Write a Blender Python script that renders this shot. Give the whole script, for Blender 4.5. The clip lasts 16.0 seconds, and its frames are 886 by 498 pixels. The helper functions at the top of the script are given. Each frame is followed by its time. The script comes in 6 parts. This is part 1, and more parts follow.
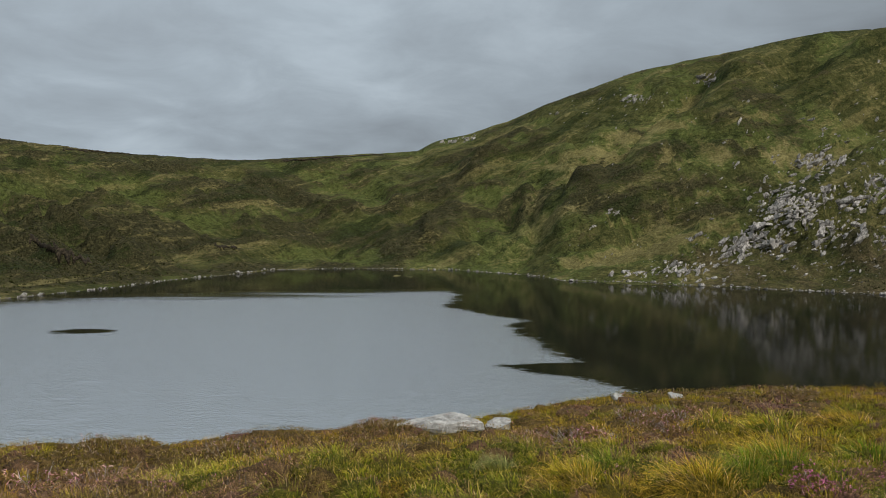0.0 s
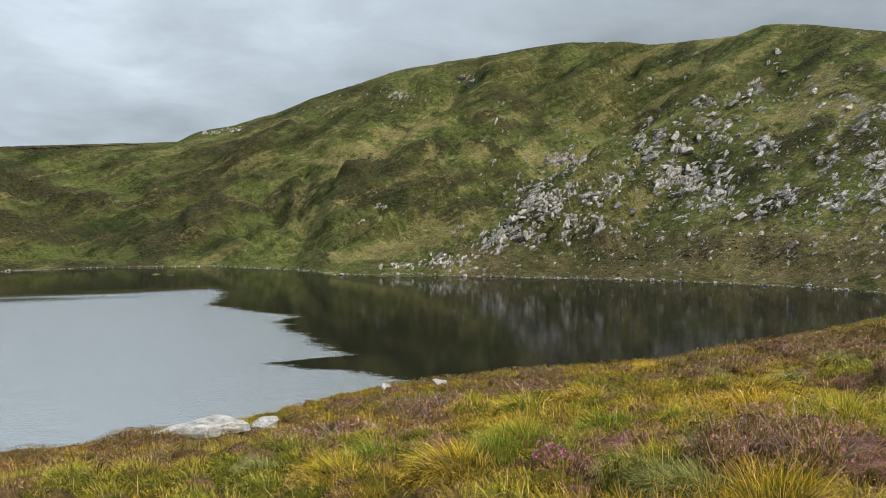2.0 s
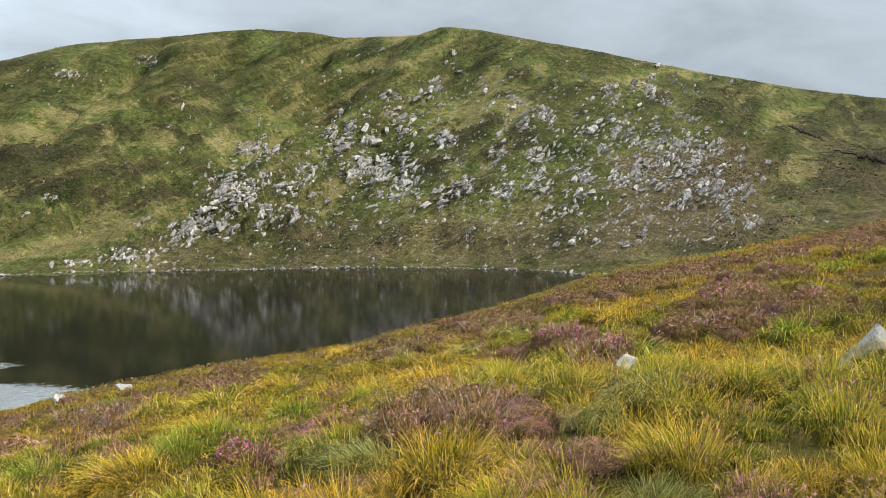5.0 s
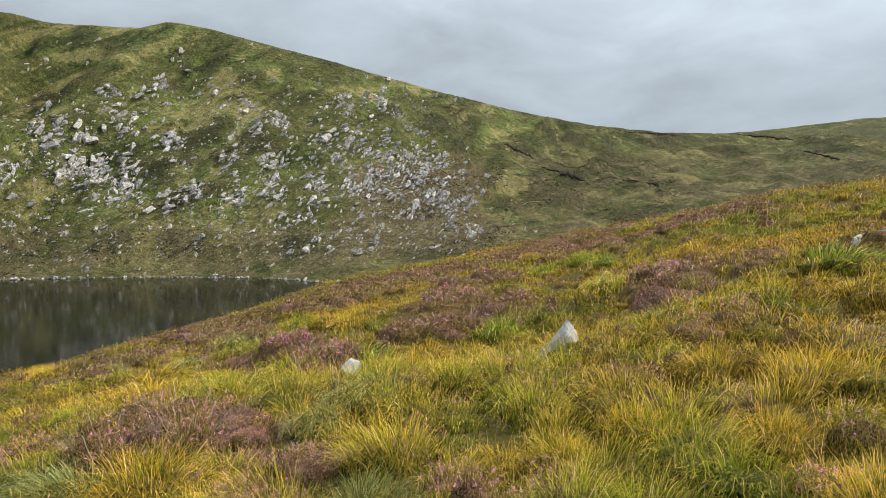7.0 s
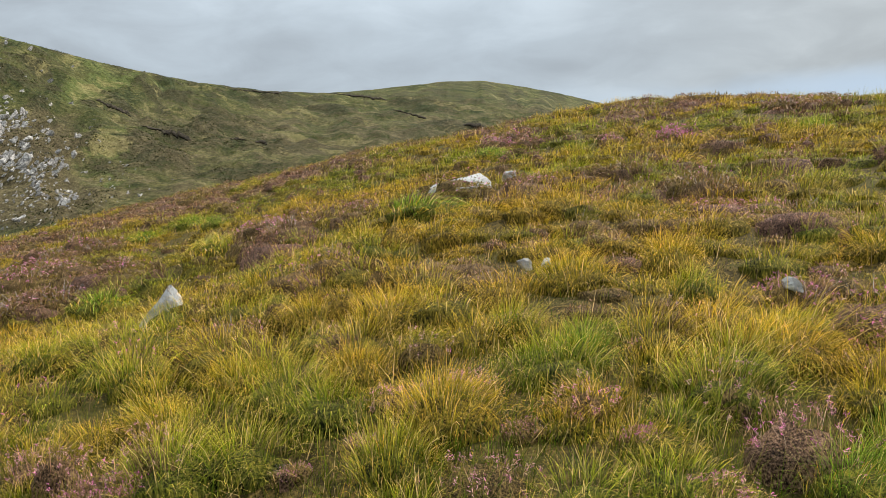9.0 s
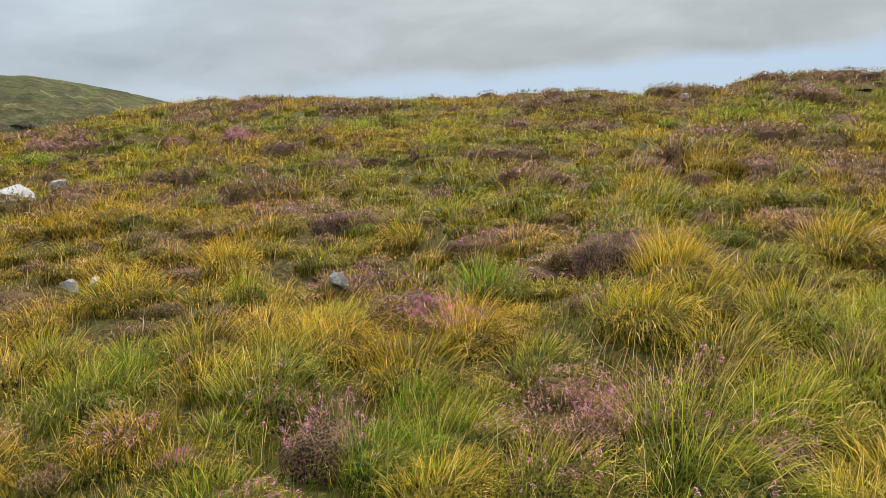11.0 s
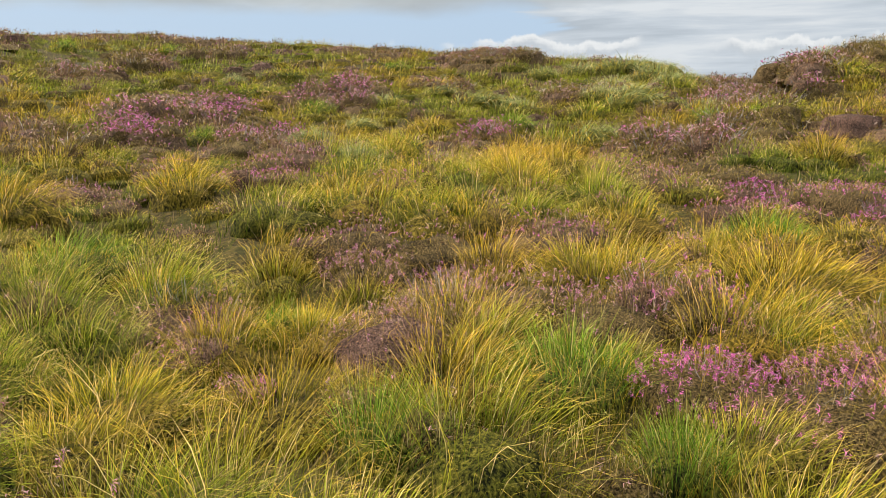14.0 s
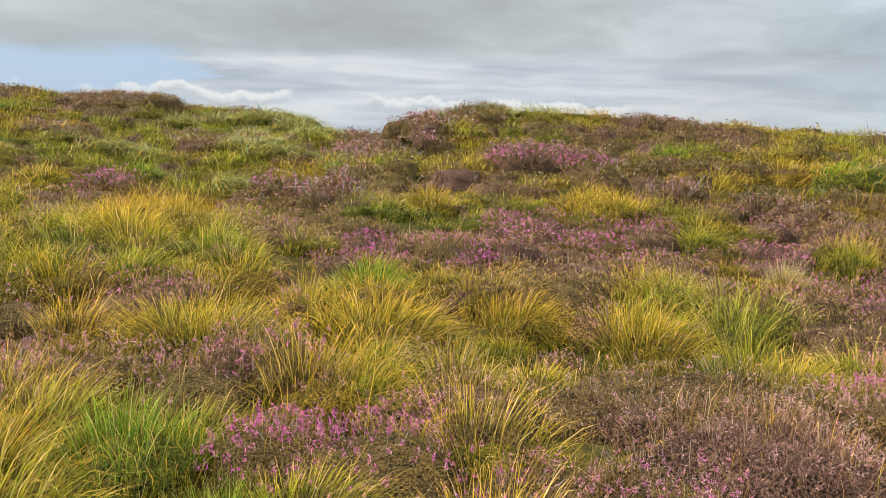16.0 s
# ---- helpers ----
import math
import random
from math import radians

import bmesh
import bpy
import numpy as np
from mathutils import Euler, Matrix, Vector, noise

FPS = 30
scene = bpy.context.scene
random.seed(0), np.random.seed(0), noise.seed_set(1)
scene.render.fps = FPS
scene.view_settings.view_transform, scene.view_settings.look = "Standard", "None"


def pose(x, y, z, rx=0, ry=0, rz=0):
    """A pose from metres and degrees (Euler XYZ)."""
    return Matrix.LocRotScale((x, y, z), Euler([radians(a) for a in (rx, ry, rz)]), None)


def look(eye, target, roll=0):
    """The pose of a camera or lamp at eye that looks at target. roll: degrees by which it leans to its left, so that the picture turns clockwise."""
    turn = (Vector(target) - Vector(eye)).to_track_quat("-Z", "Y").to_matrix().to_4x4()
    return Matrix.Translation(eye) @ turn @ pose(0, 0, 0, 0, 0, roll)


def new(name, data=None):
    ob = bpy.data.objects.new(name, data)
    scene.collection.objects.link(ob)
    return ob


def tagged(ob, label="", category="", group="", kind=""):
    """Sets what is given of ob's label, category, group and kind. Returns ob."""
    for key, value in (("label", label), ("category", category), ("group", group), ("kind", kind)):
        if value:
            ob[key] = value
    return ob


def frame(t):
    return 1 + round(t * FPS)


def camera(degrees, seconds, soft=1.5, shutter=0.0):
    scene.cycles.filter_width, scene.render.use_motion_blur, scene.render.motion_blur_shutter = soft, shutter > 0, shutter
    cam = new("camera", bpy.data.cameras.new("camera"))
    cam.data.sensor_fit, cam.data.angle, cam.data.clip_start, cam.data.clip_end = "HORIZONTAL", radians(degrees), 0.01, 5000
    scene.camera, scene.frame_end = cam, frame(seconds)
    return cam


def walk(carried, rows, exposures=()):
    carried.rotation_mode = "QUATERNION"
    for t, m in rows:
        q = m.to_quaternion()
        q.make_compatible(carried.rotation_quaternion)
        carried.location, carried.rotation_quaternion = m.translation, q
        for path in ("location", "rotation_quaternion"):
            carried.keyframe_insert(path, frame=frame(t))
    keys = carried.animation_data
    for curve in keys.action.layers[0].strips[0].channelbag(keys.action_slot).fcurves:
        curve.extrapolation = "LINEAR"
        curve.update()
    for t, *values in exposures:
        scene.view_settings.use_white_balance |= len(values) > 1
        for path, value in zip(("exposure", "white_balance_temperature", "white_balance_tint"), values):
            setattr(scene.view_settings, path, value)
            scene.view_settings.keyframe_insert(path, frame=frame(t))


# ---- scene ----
cam = camera(60.05, 16.0, soft=0.7)
walk(cam, [
    (0.0, pose(-0.008, 0.360, 0.006, 88.490, -0.405, 0.011)),
    (0.5, pose(0.030, 0.378, 0.011, 88.760, -0.184, -3.785)),
    (1.0, pose(0.041, 0.388, -0.002, 88.591, -0.263, -8.348)),
    (1.5, pose(0.075, 0.389, -0.004, 88.187, -0.294, -13.186)),
    (2.0, pose(0.139, 0.408, -0.004, 88.127, -0.024, -17.070)),
    (2.5, pose(0.188, 0.387, -0.010, 88.395, 0.005, -21.103)),
    (3.0, pose(0.205, 0.379, -0.007, 88.482, -0.074, -24.836)),
    (3.5, pose(0.234, 0.369, -0.002, 88.472, 0.023, -28.364)),
    (6.0, pose(0.351, 0.242, -0.002, 87.124, 0.319, -47.488)),
    (6.5, pose(0.393, 0.212, -0.014, 87.708, -0.204, -52.171)),
    (7.0, pose(0.357, 0.171, -0.017, 87.681, -0.067, -59.161)),
    (7.5, pose(0.308, 0.129, -0.037, 86.408, 1.086, -66.540)),
    (8.0, pose(0.262, 0.091, -0.041, 85.232, 1.409, -73.284)),
    (10.5, pose(0.300, -0.308, 0.013, 83.335, 3.312, -109.922)),
    (11.0, pose(0.226, -0.351, 0.028, 82.724, 3.472, -118.219)),
    (11.5, pose(0.239, -0.327, 0.030, 82.111, 2.574, -131.110)),
    (12.0, pose(0.275, -0.303, 0.008, 81.421, 1.680, -143.157)),
    (12.5, pose(0.302, -0.299, 0.005, 80.779, 1.421, -151.215)),
    (13.0, pose(0.290, -0.310, -0.005, 80.321, 1.275, -158.911)),
    (13.5, pose(0.260, -0.297, -0.011, 79.757, 0.964, -167.416)),
    (14.0, pose(0.188, -0.329, -0.018, 77.808, 0.674, -175.375)),
    (14.5, pose(0.074, -0.365, 0.001, 77.348, -0.072, -182.460)),
    (15.0, pose(-0.077, -0.397, 0.004, 78.798, -0.608, -189.549)),
    (15.5, pose(-0.197, -0.395, 0.010, 80.780, -0.921, -194.880)),
    (16.0, pose(-0.273, -0.403, 0.017, 81.596, -1.456, -200.436)),
], exposures=[
    (0.0, -1.06), (1.0, -0.88), (2.0, -0.42), (2.5, -0.24), (3.5, -0.04), (7.0, 0.0), (11.0, 0.0), (14.5, 0.06), (16.0, 0.02),
])

# ---- sky and sun: a bright overcast with a blue gap low over the moor ----
SUN_AZ, SUN_EL = 125.0, 45.0
world = bpy.data.worlds.new("overcast_sky")
scene.world = world
world.use_nodes = True


class Graph:
    """A short way to write node trees."""

    def __init__(self, tree):
        self.tree = tree
        self.tree.nodes.clear()

    def node(self, kind, ins=()):
        n = self.tree.nodes.new(kind)
        for key, value in (ins.items() if isinstance(ins, dict) else enumerate(ins)):
            if value is None:
                continue
            if isinstance(value, bpy.types.NodeSocket):
                self.tree.links.new(value, n.inputs[key])
            else:
                n.inputs[key].default_value = value
        return n

    def math(self, op, a, b=None, c=None, clamp=False):
        n = self.node("ShaderNodeMath", (a, b, c))
        n.operation, n.use_clamp = op, clamp
        return n.outputs[0]

    def vmath(self, op, a, b=None):
        n = self.node("ShaderNodeVectorMath", (a, b))
        n.operation = op
        return n.outputs["Value"] if op in ("DOT_PRODUCT", "LENGTH") else n.outputs[0]

    def noise(self, vec, scale, detail=4.0, rough=0.55, distort=0.0):
        return self.node("ShaderNodeTexNoise", {"Vector": vec, "Scale": scale, "Detail": detail, "Roughness": rough, "Distortion": distort}).outputs[0]

    def step(self, value, lo, hi, a=0.0, b=1.0):
        n = self.node("ShaderNodeMapRange", (value, lo, hi, a, b))
        n.interpolation_type = "SMOOTHSTEP"
        return n.outputs[0]

    def mix(self, fac, a, b, blend="MIX"):
        n = self.node("ShaderNodeMix")
        n.data_type, n.blend_type = "RGBA", blend
        for key, value in ((0, fac), (6, a), (7, b)):
            if isinstance(value, bpy.types.NodeSocket):
                self.tree.links.new(value, n.inputs[key])
            else:
                n.inputs[key].default_value = value
        return n.outputs[2]

    def ramp(self, fac, *stops):
        n = self.node("ShaderNodeValToRGB", (fac,))
        els = n.color_ramp.elements
        while len(els) < len(stops):
            els.new(0.5)
        for el, (pos, col) in zip(els, stops):
            el.position, el.color = pos, (*col, 1)
        return n.outputs[0]


def rgb(r, g, b):
    return (r, g, b, 1.0)


def heading(az, el=0.0):
    a, e = radians(az), radians(el)
    return Vector((math.sin(a) * math.cos(e), math.cos(a) * math.cos(e), math.sin(e)))


def build_sky():
    g = Graph(world.node_tree)
    way = g.node("ShaderNodeTexCoord").outputs["Generated"]
    z = g.node("ShaderNodeSeparateXYZ", (way,)).outputs[2]
    up = g.math("MAXIMUM", z, 0.0)
    sky = g.node("ShaderNodeTexSky")
    sky.sky_type, sky.sun_disc, sky.dust_density = "NISHITA", False, 1.5
    sky.sun_elevation, sky.sun_rotation = radians(SUN_EL), radians(SUN_AZ)
    blue = g.vmath("SCALE", sky.outputs[0])
    blue.node.inputs["Scale"].default_value = 0.085
    # the cloud sheet lies flat overhead, so it thins into streaks towards the horizon
    low = g.math("ADD", up, 0.20)
    flat = g.vmath("DIVIDE", way, g.node("ShaderNodeCombineXYZ", (low, low, 1.0)).outputs[0])
    flat = g.vmath("MULTIPLY", flat, (1.0, 1.0, 0.0))
    broad = g.noise(flat, 0.75, 3.0, 0.5, 0.3)
    fine = g.noise(flat, 2.6, 6.0, 0.58, 0.4)
    side = g.step(g.vmath("DOT_PRODUCT", way, tuple(heading(140))), 0.10, 0.70)
    body = g.math("ADD", g.math("MULTIPLY", broad, 0.65), g.math("MULTIPLY", fine, 0.35))
    body = g.math("ADD", 0.5, g.math("MULTIPLY", g.math("SUBTRACT", body, 0.5), g.math("SUBTRACT", 0.85, g.math("MULTIPLY", side, 0.30))))
    grey = g.ramp(body, (0.38, (0.330, 0.375, 0.420)), (0.50, (0.435, 0.502, 0.562)), (0.62, (0.585, 0.672, 0.745)))
    # the sheet is brightest overhead
    lift = g.math("ADD", 1.04, g.math("MULTIPLY", g.math("POWER", up, 1.2), 1.5))
    cloud = g.vmath("MULTIPLY", grey, g.node("ShaderNodeCombineXYZ", (lift, lift, lift)).outputs[0])
    # thin bright break over the head of the lake
    glow = g.math("ADD", g.math("MULTIPLY", g.step(g.vmath("DOT_PRODUCT", way, tuple(heading(8.5, 13.5))), 0.93, 0.9995), 0.42), g.math("MULTIPLY", g.step(g.vmath("DOT_PRODUCT", way, tuple(heading(-30, 16))), 0.84, 0.99), 0.80))
    cloud = g.mix(g.math("MULTIPLY", glow, 0.75), cloud, g.vmath("MULTIPLY", cloud, (1.75, 1.78, 1.80)))
    # over the moor the sheet is greyer and ends in a long level edge
    moor = g.step(g.vmath("DOT_PRODUCT", way, tuple(heading(165))), 0.25, 0.75)
    cloud = g.mix(moor, cloud, g.vmath("MULTIPLY", cloud, (0.97, 0.915, 0.855)))
    wave = g.noise(g.vmath("MULTIPLY", way, (2.6, 2.6, 6.0)), 1.0, 5.0, 0.55, 0.2)
    edge = g.math("ADD", z, g.math("MULTIPLY", g.math("SUBTRACT", wave, 0.5), 0.085))
    gap = g.math("MULTIPLY", moor, g.step(edge, 0.086, 0.110, 1.0, 0.0))
    pale = g.mix(0.85, blue, rgb(0.49, 0.64, 0.83))
    # a pale bank with level streaks fills the strip beyond the dip in the skyline
    bank = g.step(g.vmath("DOT_PRODUCT", way, tuple(heading(222))), 0.66, 0.86)
    streak = g.noise(g.vmath("MULTIPLY", way, (4.5, 4.5, 42.0)), 1.0, 5.0, 0.55, 0.25)
    layer = g.ramp(streak, (0.36, (0.45, 0.50, 0.55)), (0.50, (0.58, 0.63, 0.68)), (0.62, (0.72, 0.75, 0.77)))
    fill = g.step(g.math("ADD", streak, g.math("MULTIPLY", g.math("SUBTRACT", bank, 0.5), 0.9)), 0.42, 0.60)
    pale = g.mix(g.math("MULTIPLY", fill, 0.92), pale, layer)
    # small white heaps of cloud with crisp tops along the far horizon
    bump = g.noise(g.vmath("MULTIPLY", way, (11.0, 11.0, 9.0)), 1.0, 6.0, 0.60, 0.15)
    top = g.math("ADD", g.math("MULTIPLY", g.math("SUBTRACT", bump, 0.5), 0.075), 0.050)
    depth = g.math("SUBTRACT", top, z)
    puff = g.math("MULTIPLY", g.step(depth, -0.001, 0.004), g.step(depth, 0.010, 0.026, 1.0, 0.0))
    where = g.math("MULTIPLY", g.step(g.vmath("DOT_PRODUCT", way, tuple(heading(192))), 0.86, 0.95), g.step(g.noise(g.vmath("MULTIPLY", way, (6.5, 6.5, 3.0)), 1.0, 3.0, 0.6), 0.44, 0.54))
    shade = g.step(g.math("ADD", depth, g.math("MULTIPLY", g.math("SUBTRACT", streak, 0.5), 0.03)), 0.004, 0.020)
    heap = g.mix(shade, rgb(0.80, 0.82, 0.83), rgb(0.50, 0.55, 0.60))
    pale = g.mix(g.math("MULTIPLY", puff, where), pale, heap)
    final = g.mix(gap, cloud, pale)
    bg = g.node("ShaderNodeBackground", (final, 1.0))
    g.node("ShaderNodeOutputWorld", (bg.outputs[0],))


build_sky()
sun = new("sun", bpy.data.lights.new("sun", "SUN"))
sun.data.energy, sun.data.angle, sun.data.color = 5.0, radians(8), (1.0, 0.95, 0.87)
sun.matrix_world = look(heading(SUN_AZ, SUN_EL) * 50, (0, 0, 0))


# ---- materials ----
def material(name):
    m = bpy.data.materials.new(name)
    m.use_nodes = True
    return m, Graph(m.node_tree)


def finish(g, colour, rough=0.9, bump=None, height=0.1, spec=0.2, through_light=0.0):
    n = g.node("ShaderNodeBsdfPrincipled", {"Base Color": colour, "Roughness": rough, "Specular IOR Level": spec})
    if bump is not None:
        b = g.node("ShaderNodeBump", {"Strength": 1.0, "Distance": height, "Height": bump})
        g.tree.links.new(b.outputs[0], n.inputs["Normal"])
    shader = n.outputs[0]
    if through_light:
        t = g.node("ShaderNodeBsdfTranslucent", (colour,))
        shader = g.node("ShaderNodeMixShader", (through_light, shader, t.outputs[0])).outputs[0]
    g.node("ShaderNodeOutputMaterial", (shader,))


def hill_material():
    """Turf and heather; "cover" and "lush" come with the ground: the plants' spread, "cover" also holding painted sun
    and cloud patches.
    """
    m, g = material("hill_turf")
    p = g.node("ShaderNodeNewGeometry").outputs["Position"]
    spread, rich, poor = g.node("ShaderNodeAttribute"), g.node("ShaderNodeAttribute"), g.node("ShaderNodeAttribute")
    spread.attribute_name, rich.attribute_name, poor.attribute_name = "cover", "lush", "stony"
    cover, lush = spread.outputs["Fac"], rich.outputs["Fac"]
    patch = g.noise(p, 0.060, 6.0, 0.70, 0.5)
    tuft = g.noise(p, 0.32, 6.0, 0.74)
    grain = g.noise(p, 1.4, 5.0, 0.75)
    band = g.noise(g.vmath("MULTIPLY", p, (0.045, 0.045, 0.11)), 1.0, 6.0, 0.70, 0.8)
    both = g.math("ADD", g.math("MULTIPLY", g.math("ADD", g.math("MULTIPLY", patch, 0.5), g.math("MULTIPLY", band, 0.5)), 0.4), g.math("ADD", g.math("MULTIPLY", tuft, 0.35), g.math("MULTIPLY", grain, 0.25)))
    turf = g.ramp(both, (0.38, (0.035, 0.038, 0.014)), (0.47, (0.068, 0.076, 0.022)), (0.54, (0.135, 0.130, 0.042)), (0.62, (0.290, 0.240, 0.100)))
    green = g.ramp(both, (0.38, (0.048, 0.058, 0.014)), (0.48, (0.108, 0.132, 0.034)), (0.60, (0.195, 0.215, 0.062)))
    turf = g.mix(g.step(g.math("ADD", lush, g.math("SUBTRACT", tuft, 0.5)), 0.35, 0.75), turf, green)
    ling = g.ramp(g.math("ADD", g.math("MULTIPLY", grain, 0.6), g.math("MULTIPLY", tuft, 0.4)),
                  (0.38, (0.020, 0.020, 0.010)), (0.48, (0.052, 0.048, 0.022)), (0.56, (0.092, 0.080, 0.036)), (0.66, (0.160, 0.130, 0.065)))
    edge = g.math("ADD", cover, g.math("ADD", g.math("ADD", g.math("MULTIPLY", g.math("SUBTRACT", tuft, 0.5), 1.6), g.math("MULTIPLY", g.math("SUBTRACT", band, 0.5), 1.8)), g.math("MULTIPLY", g.math("SUBTRACT", grain, 0.5), 1.0)))
    colour = g.mix(g.step(edge, 0.42, 0.62, 0.0, 0.90), turf, ling)
    # dry grass on the ribs and, in the folds, dark bilberry deepened to paint their shade, all slanting down towards
    # the head of the lake
    along = g.vmath("DOT_PRODUCT", p, (0.0130, 0.0050, 0.0070))
    over = g.vmath("DOT_PRODUCT", p, (-0.045, 0.012, 0.085))
    rib = g.noise(g.node("ShaderNodeCombineXYZ", (along, over, 0.0)).outputs[0], 1.0, 7.0, 0.62, 0.7)
    rib = g.math("ADD", rib, g.math("MULTIPLY", g.math("SUBTRACT", tuft, 0.5), 0.30))
    dry = g.ramp(both, (0.40, (0.120, 0.102, 0.038)), (0.50, (0.265, 0.225, 0.086)), (0.60, (0.42, 0.355, 0.150)))
    colour = g.mix(g.step(rib, 0.54, 0.66, 0.0, 0.65), colour, dry)
    fold = g.ramp(grain, (0.40, (0.014, 0.020, 0.007)), (0.60, (0.060, 0.076, 0.022)))
    colour = g.mix(g.step(rib, 0.36, 0.46, 0.85, 0.0), colour, fold)
    # close-grazed lawns bleach
    colour = g.mix(g.step(g.math("ADD", lush, g.math("MULTIPLY", g.math("SUBTRACT", tuft, 0.5), 0.6)), 0.68, 0.95, 0.0, 0.85), colour, dry)
    # thin brown heath on stony ground
    heath = g.ramp(both, (0.40, (0.052, 0.040, 0.022)), (0.50, (0.130, 0.100, 0.052)), (0.60, (0.245, 0.195, 0.100)))
    thin = g.step(g.math("ADD", poor.outputs["Fac"], g.math("MULTIPLY", g.math("SUBTRACT", patch, 0.5), 1.6)), 0.25, 0.75, 0.0, 0.85)
    colour = g.mix(thin, colour, heath)
    speckle = g.step(g.noise(p, 1.1, 4.0, 0.8), 0.36, 0.64, 0.74, 1.40)
    colour = g.vmath("MULTIPLY", colour, g.node("ShaderNodeCombineXYZ", (speckle, speckle, speckle)).outputs[0])
    relief = g.math("ADD", g.math("ADD", g.math("MULTIPLY", tuft, 1.0), g.math("MULTIPLY", grain, 0.6)), g.math("MULTIPLY", band, 1.5))
    finish(g, colour, 0.95, relief, 2.4, 0.1)
    return m


def rock_material():
    m, g = material("granite")
    p = g.node("ShaderNodeNewGeometry").outputs["Position"]
    rnd = g.node("ShaderNodeObjectInfo").outputs["Random"]
    isl = g.node("ShaderNodeNewGeometry").outputs["Random Per Island"]
    big = g.noise(p, 0.7, 5.0, 0.68, 0.5)
    fine = g.noise(p, 9.0, 4.0, 0.7)
    base = g.ramp(big, (0.34, (0.14, 0.13, 0.115)), (0.46, (0.36, 0.33, 0.30)), (0.64, (0.61, 0.57, 0.515)))
    tone = g.math("ADD", g.math("MULTIPLY", g.math("FRACT", g.math("ADD", rnd, isl)), 0.5), 0.72)
    base = g.vmath("MULTIPLY", base, g.node("ShaderNodeCombineXYZ", (tone, tone, tone)).outputs[0])
    cells = g.node("ShaderNodeTexVoronoi", {"Vector": g.vmath("MULTIPLY", p, (1.0, 1.0, 0.6)), "Scale": 0.75})
    cells.feature = "DISTANCE_TO_EDGE"
    joint = g.step(g.math("ADD", cells.outputs["Distance"], g.math("MULTIPLY", g.math("SUBTRACT", fine, 0.5), 0.08)), 0.02, 0.10, 0.60, 0.0)
    base = g.mix(joint, base, rgb(0.045, 0.04, 0.032))
    lichen = g.step(g.noise(p, 2.0, 5.0, 0.7), 0.56, 0.66)
    base = g.mix(g.math("MULTIPLY", lichen, 0.45), base, rgb(0.11, 0.105, 0.06))
    finish(g, base, 0.85, g.math("ADD", big, g.math("MULTIPLY", fine, 0.3)), 0.08, 0.3)
    return m


def boulder_material():
    m, g = material("lichened_granite")
    p = g.node("ShaderNodeNewGeometry").outputs["Position"]
    big = g.noise(p, 3.5, 5.0, 0.65, 0.4)
    speck = g.noise(p, 55.0, 3.0, 0.75)
    base = g.ramp(big, (0.33, (0.22, 0.21, 0.195)), (0.50, (0.43, 0.415, 0.385)), (0.68, (0.64, 0.62, 0.585)))
    base = g.mix(g.step(speck, 0.52, 0.66, 0.0, 0.75), base, rgb(0.16, 0.155, 0.15))
    moss = g.step(g.noise(p, 5.0, 5.0, 0.7), 0.60, 0.68)
    base = g.mix(g.math("MULTIPLY", moss, 0.6), base, rgb(0.13, 0.13, 0.06))
    rust = g.step(g.noise(p, 7.0, 4.0, 0.65, 0.5), 0.60, 0.66, 0.0, 0.7)
    base = g.mix(rust, base, rgb(0.22, 0.13, 0.085))
    crust = g.step(g.noise(p, 11.0, 4.0, 0.6, 0.3), 0.61, 0.65, 0.0, 0.8)
    base = g.mix(crust, base, rgb(0.66, 0.66, 0.62))
    finish(g, base, 0.85, g.math("ADD", big, g.math("MULTIPLY", speck, 0.25)), 0.03, 0.3)
    return m


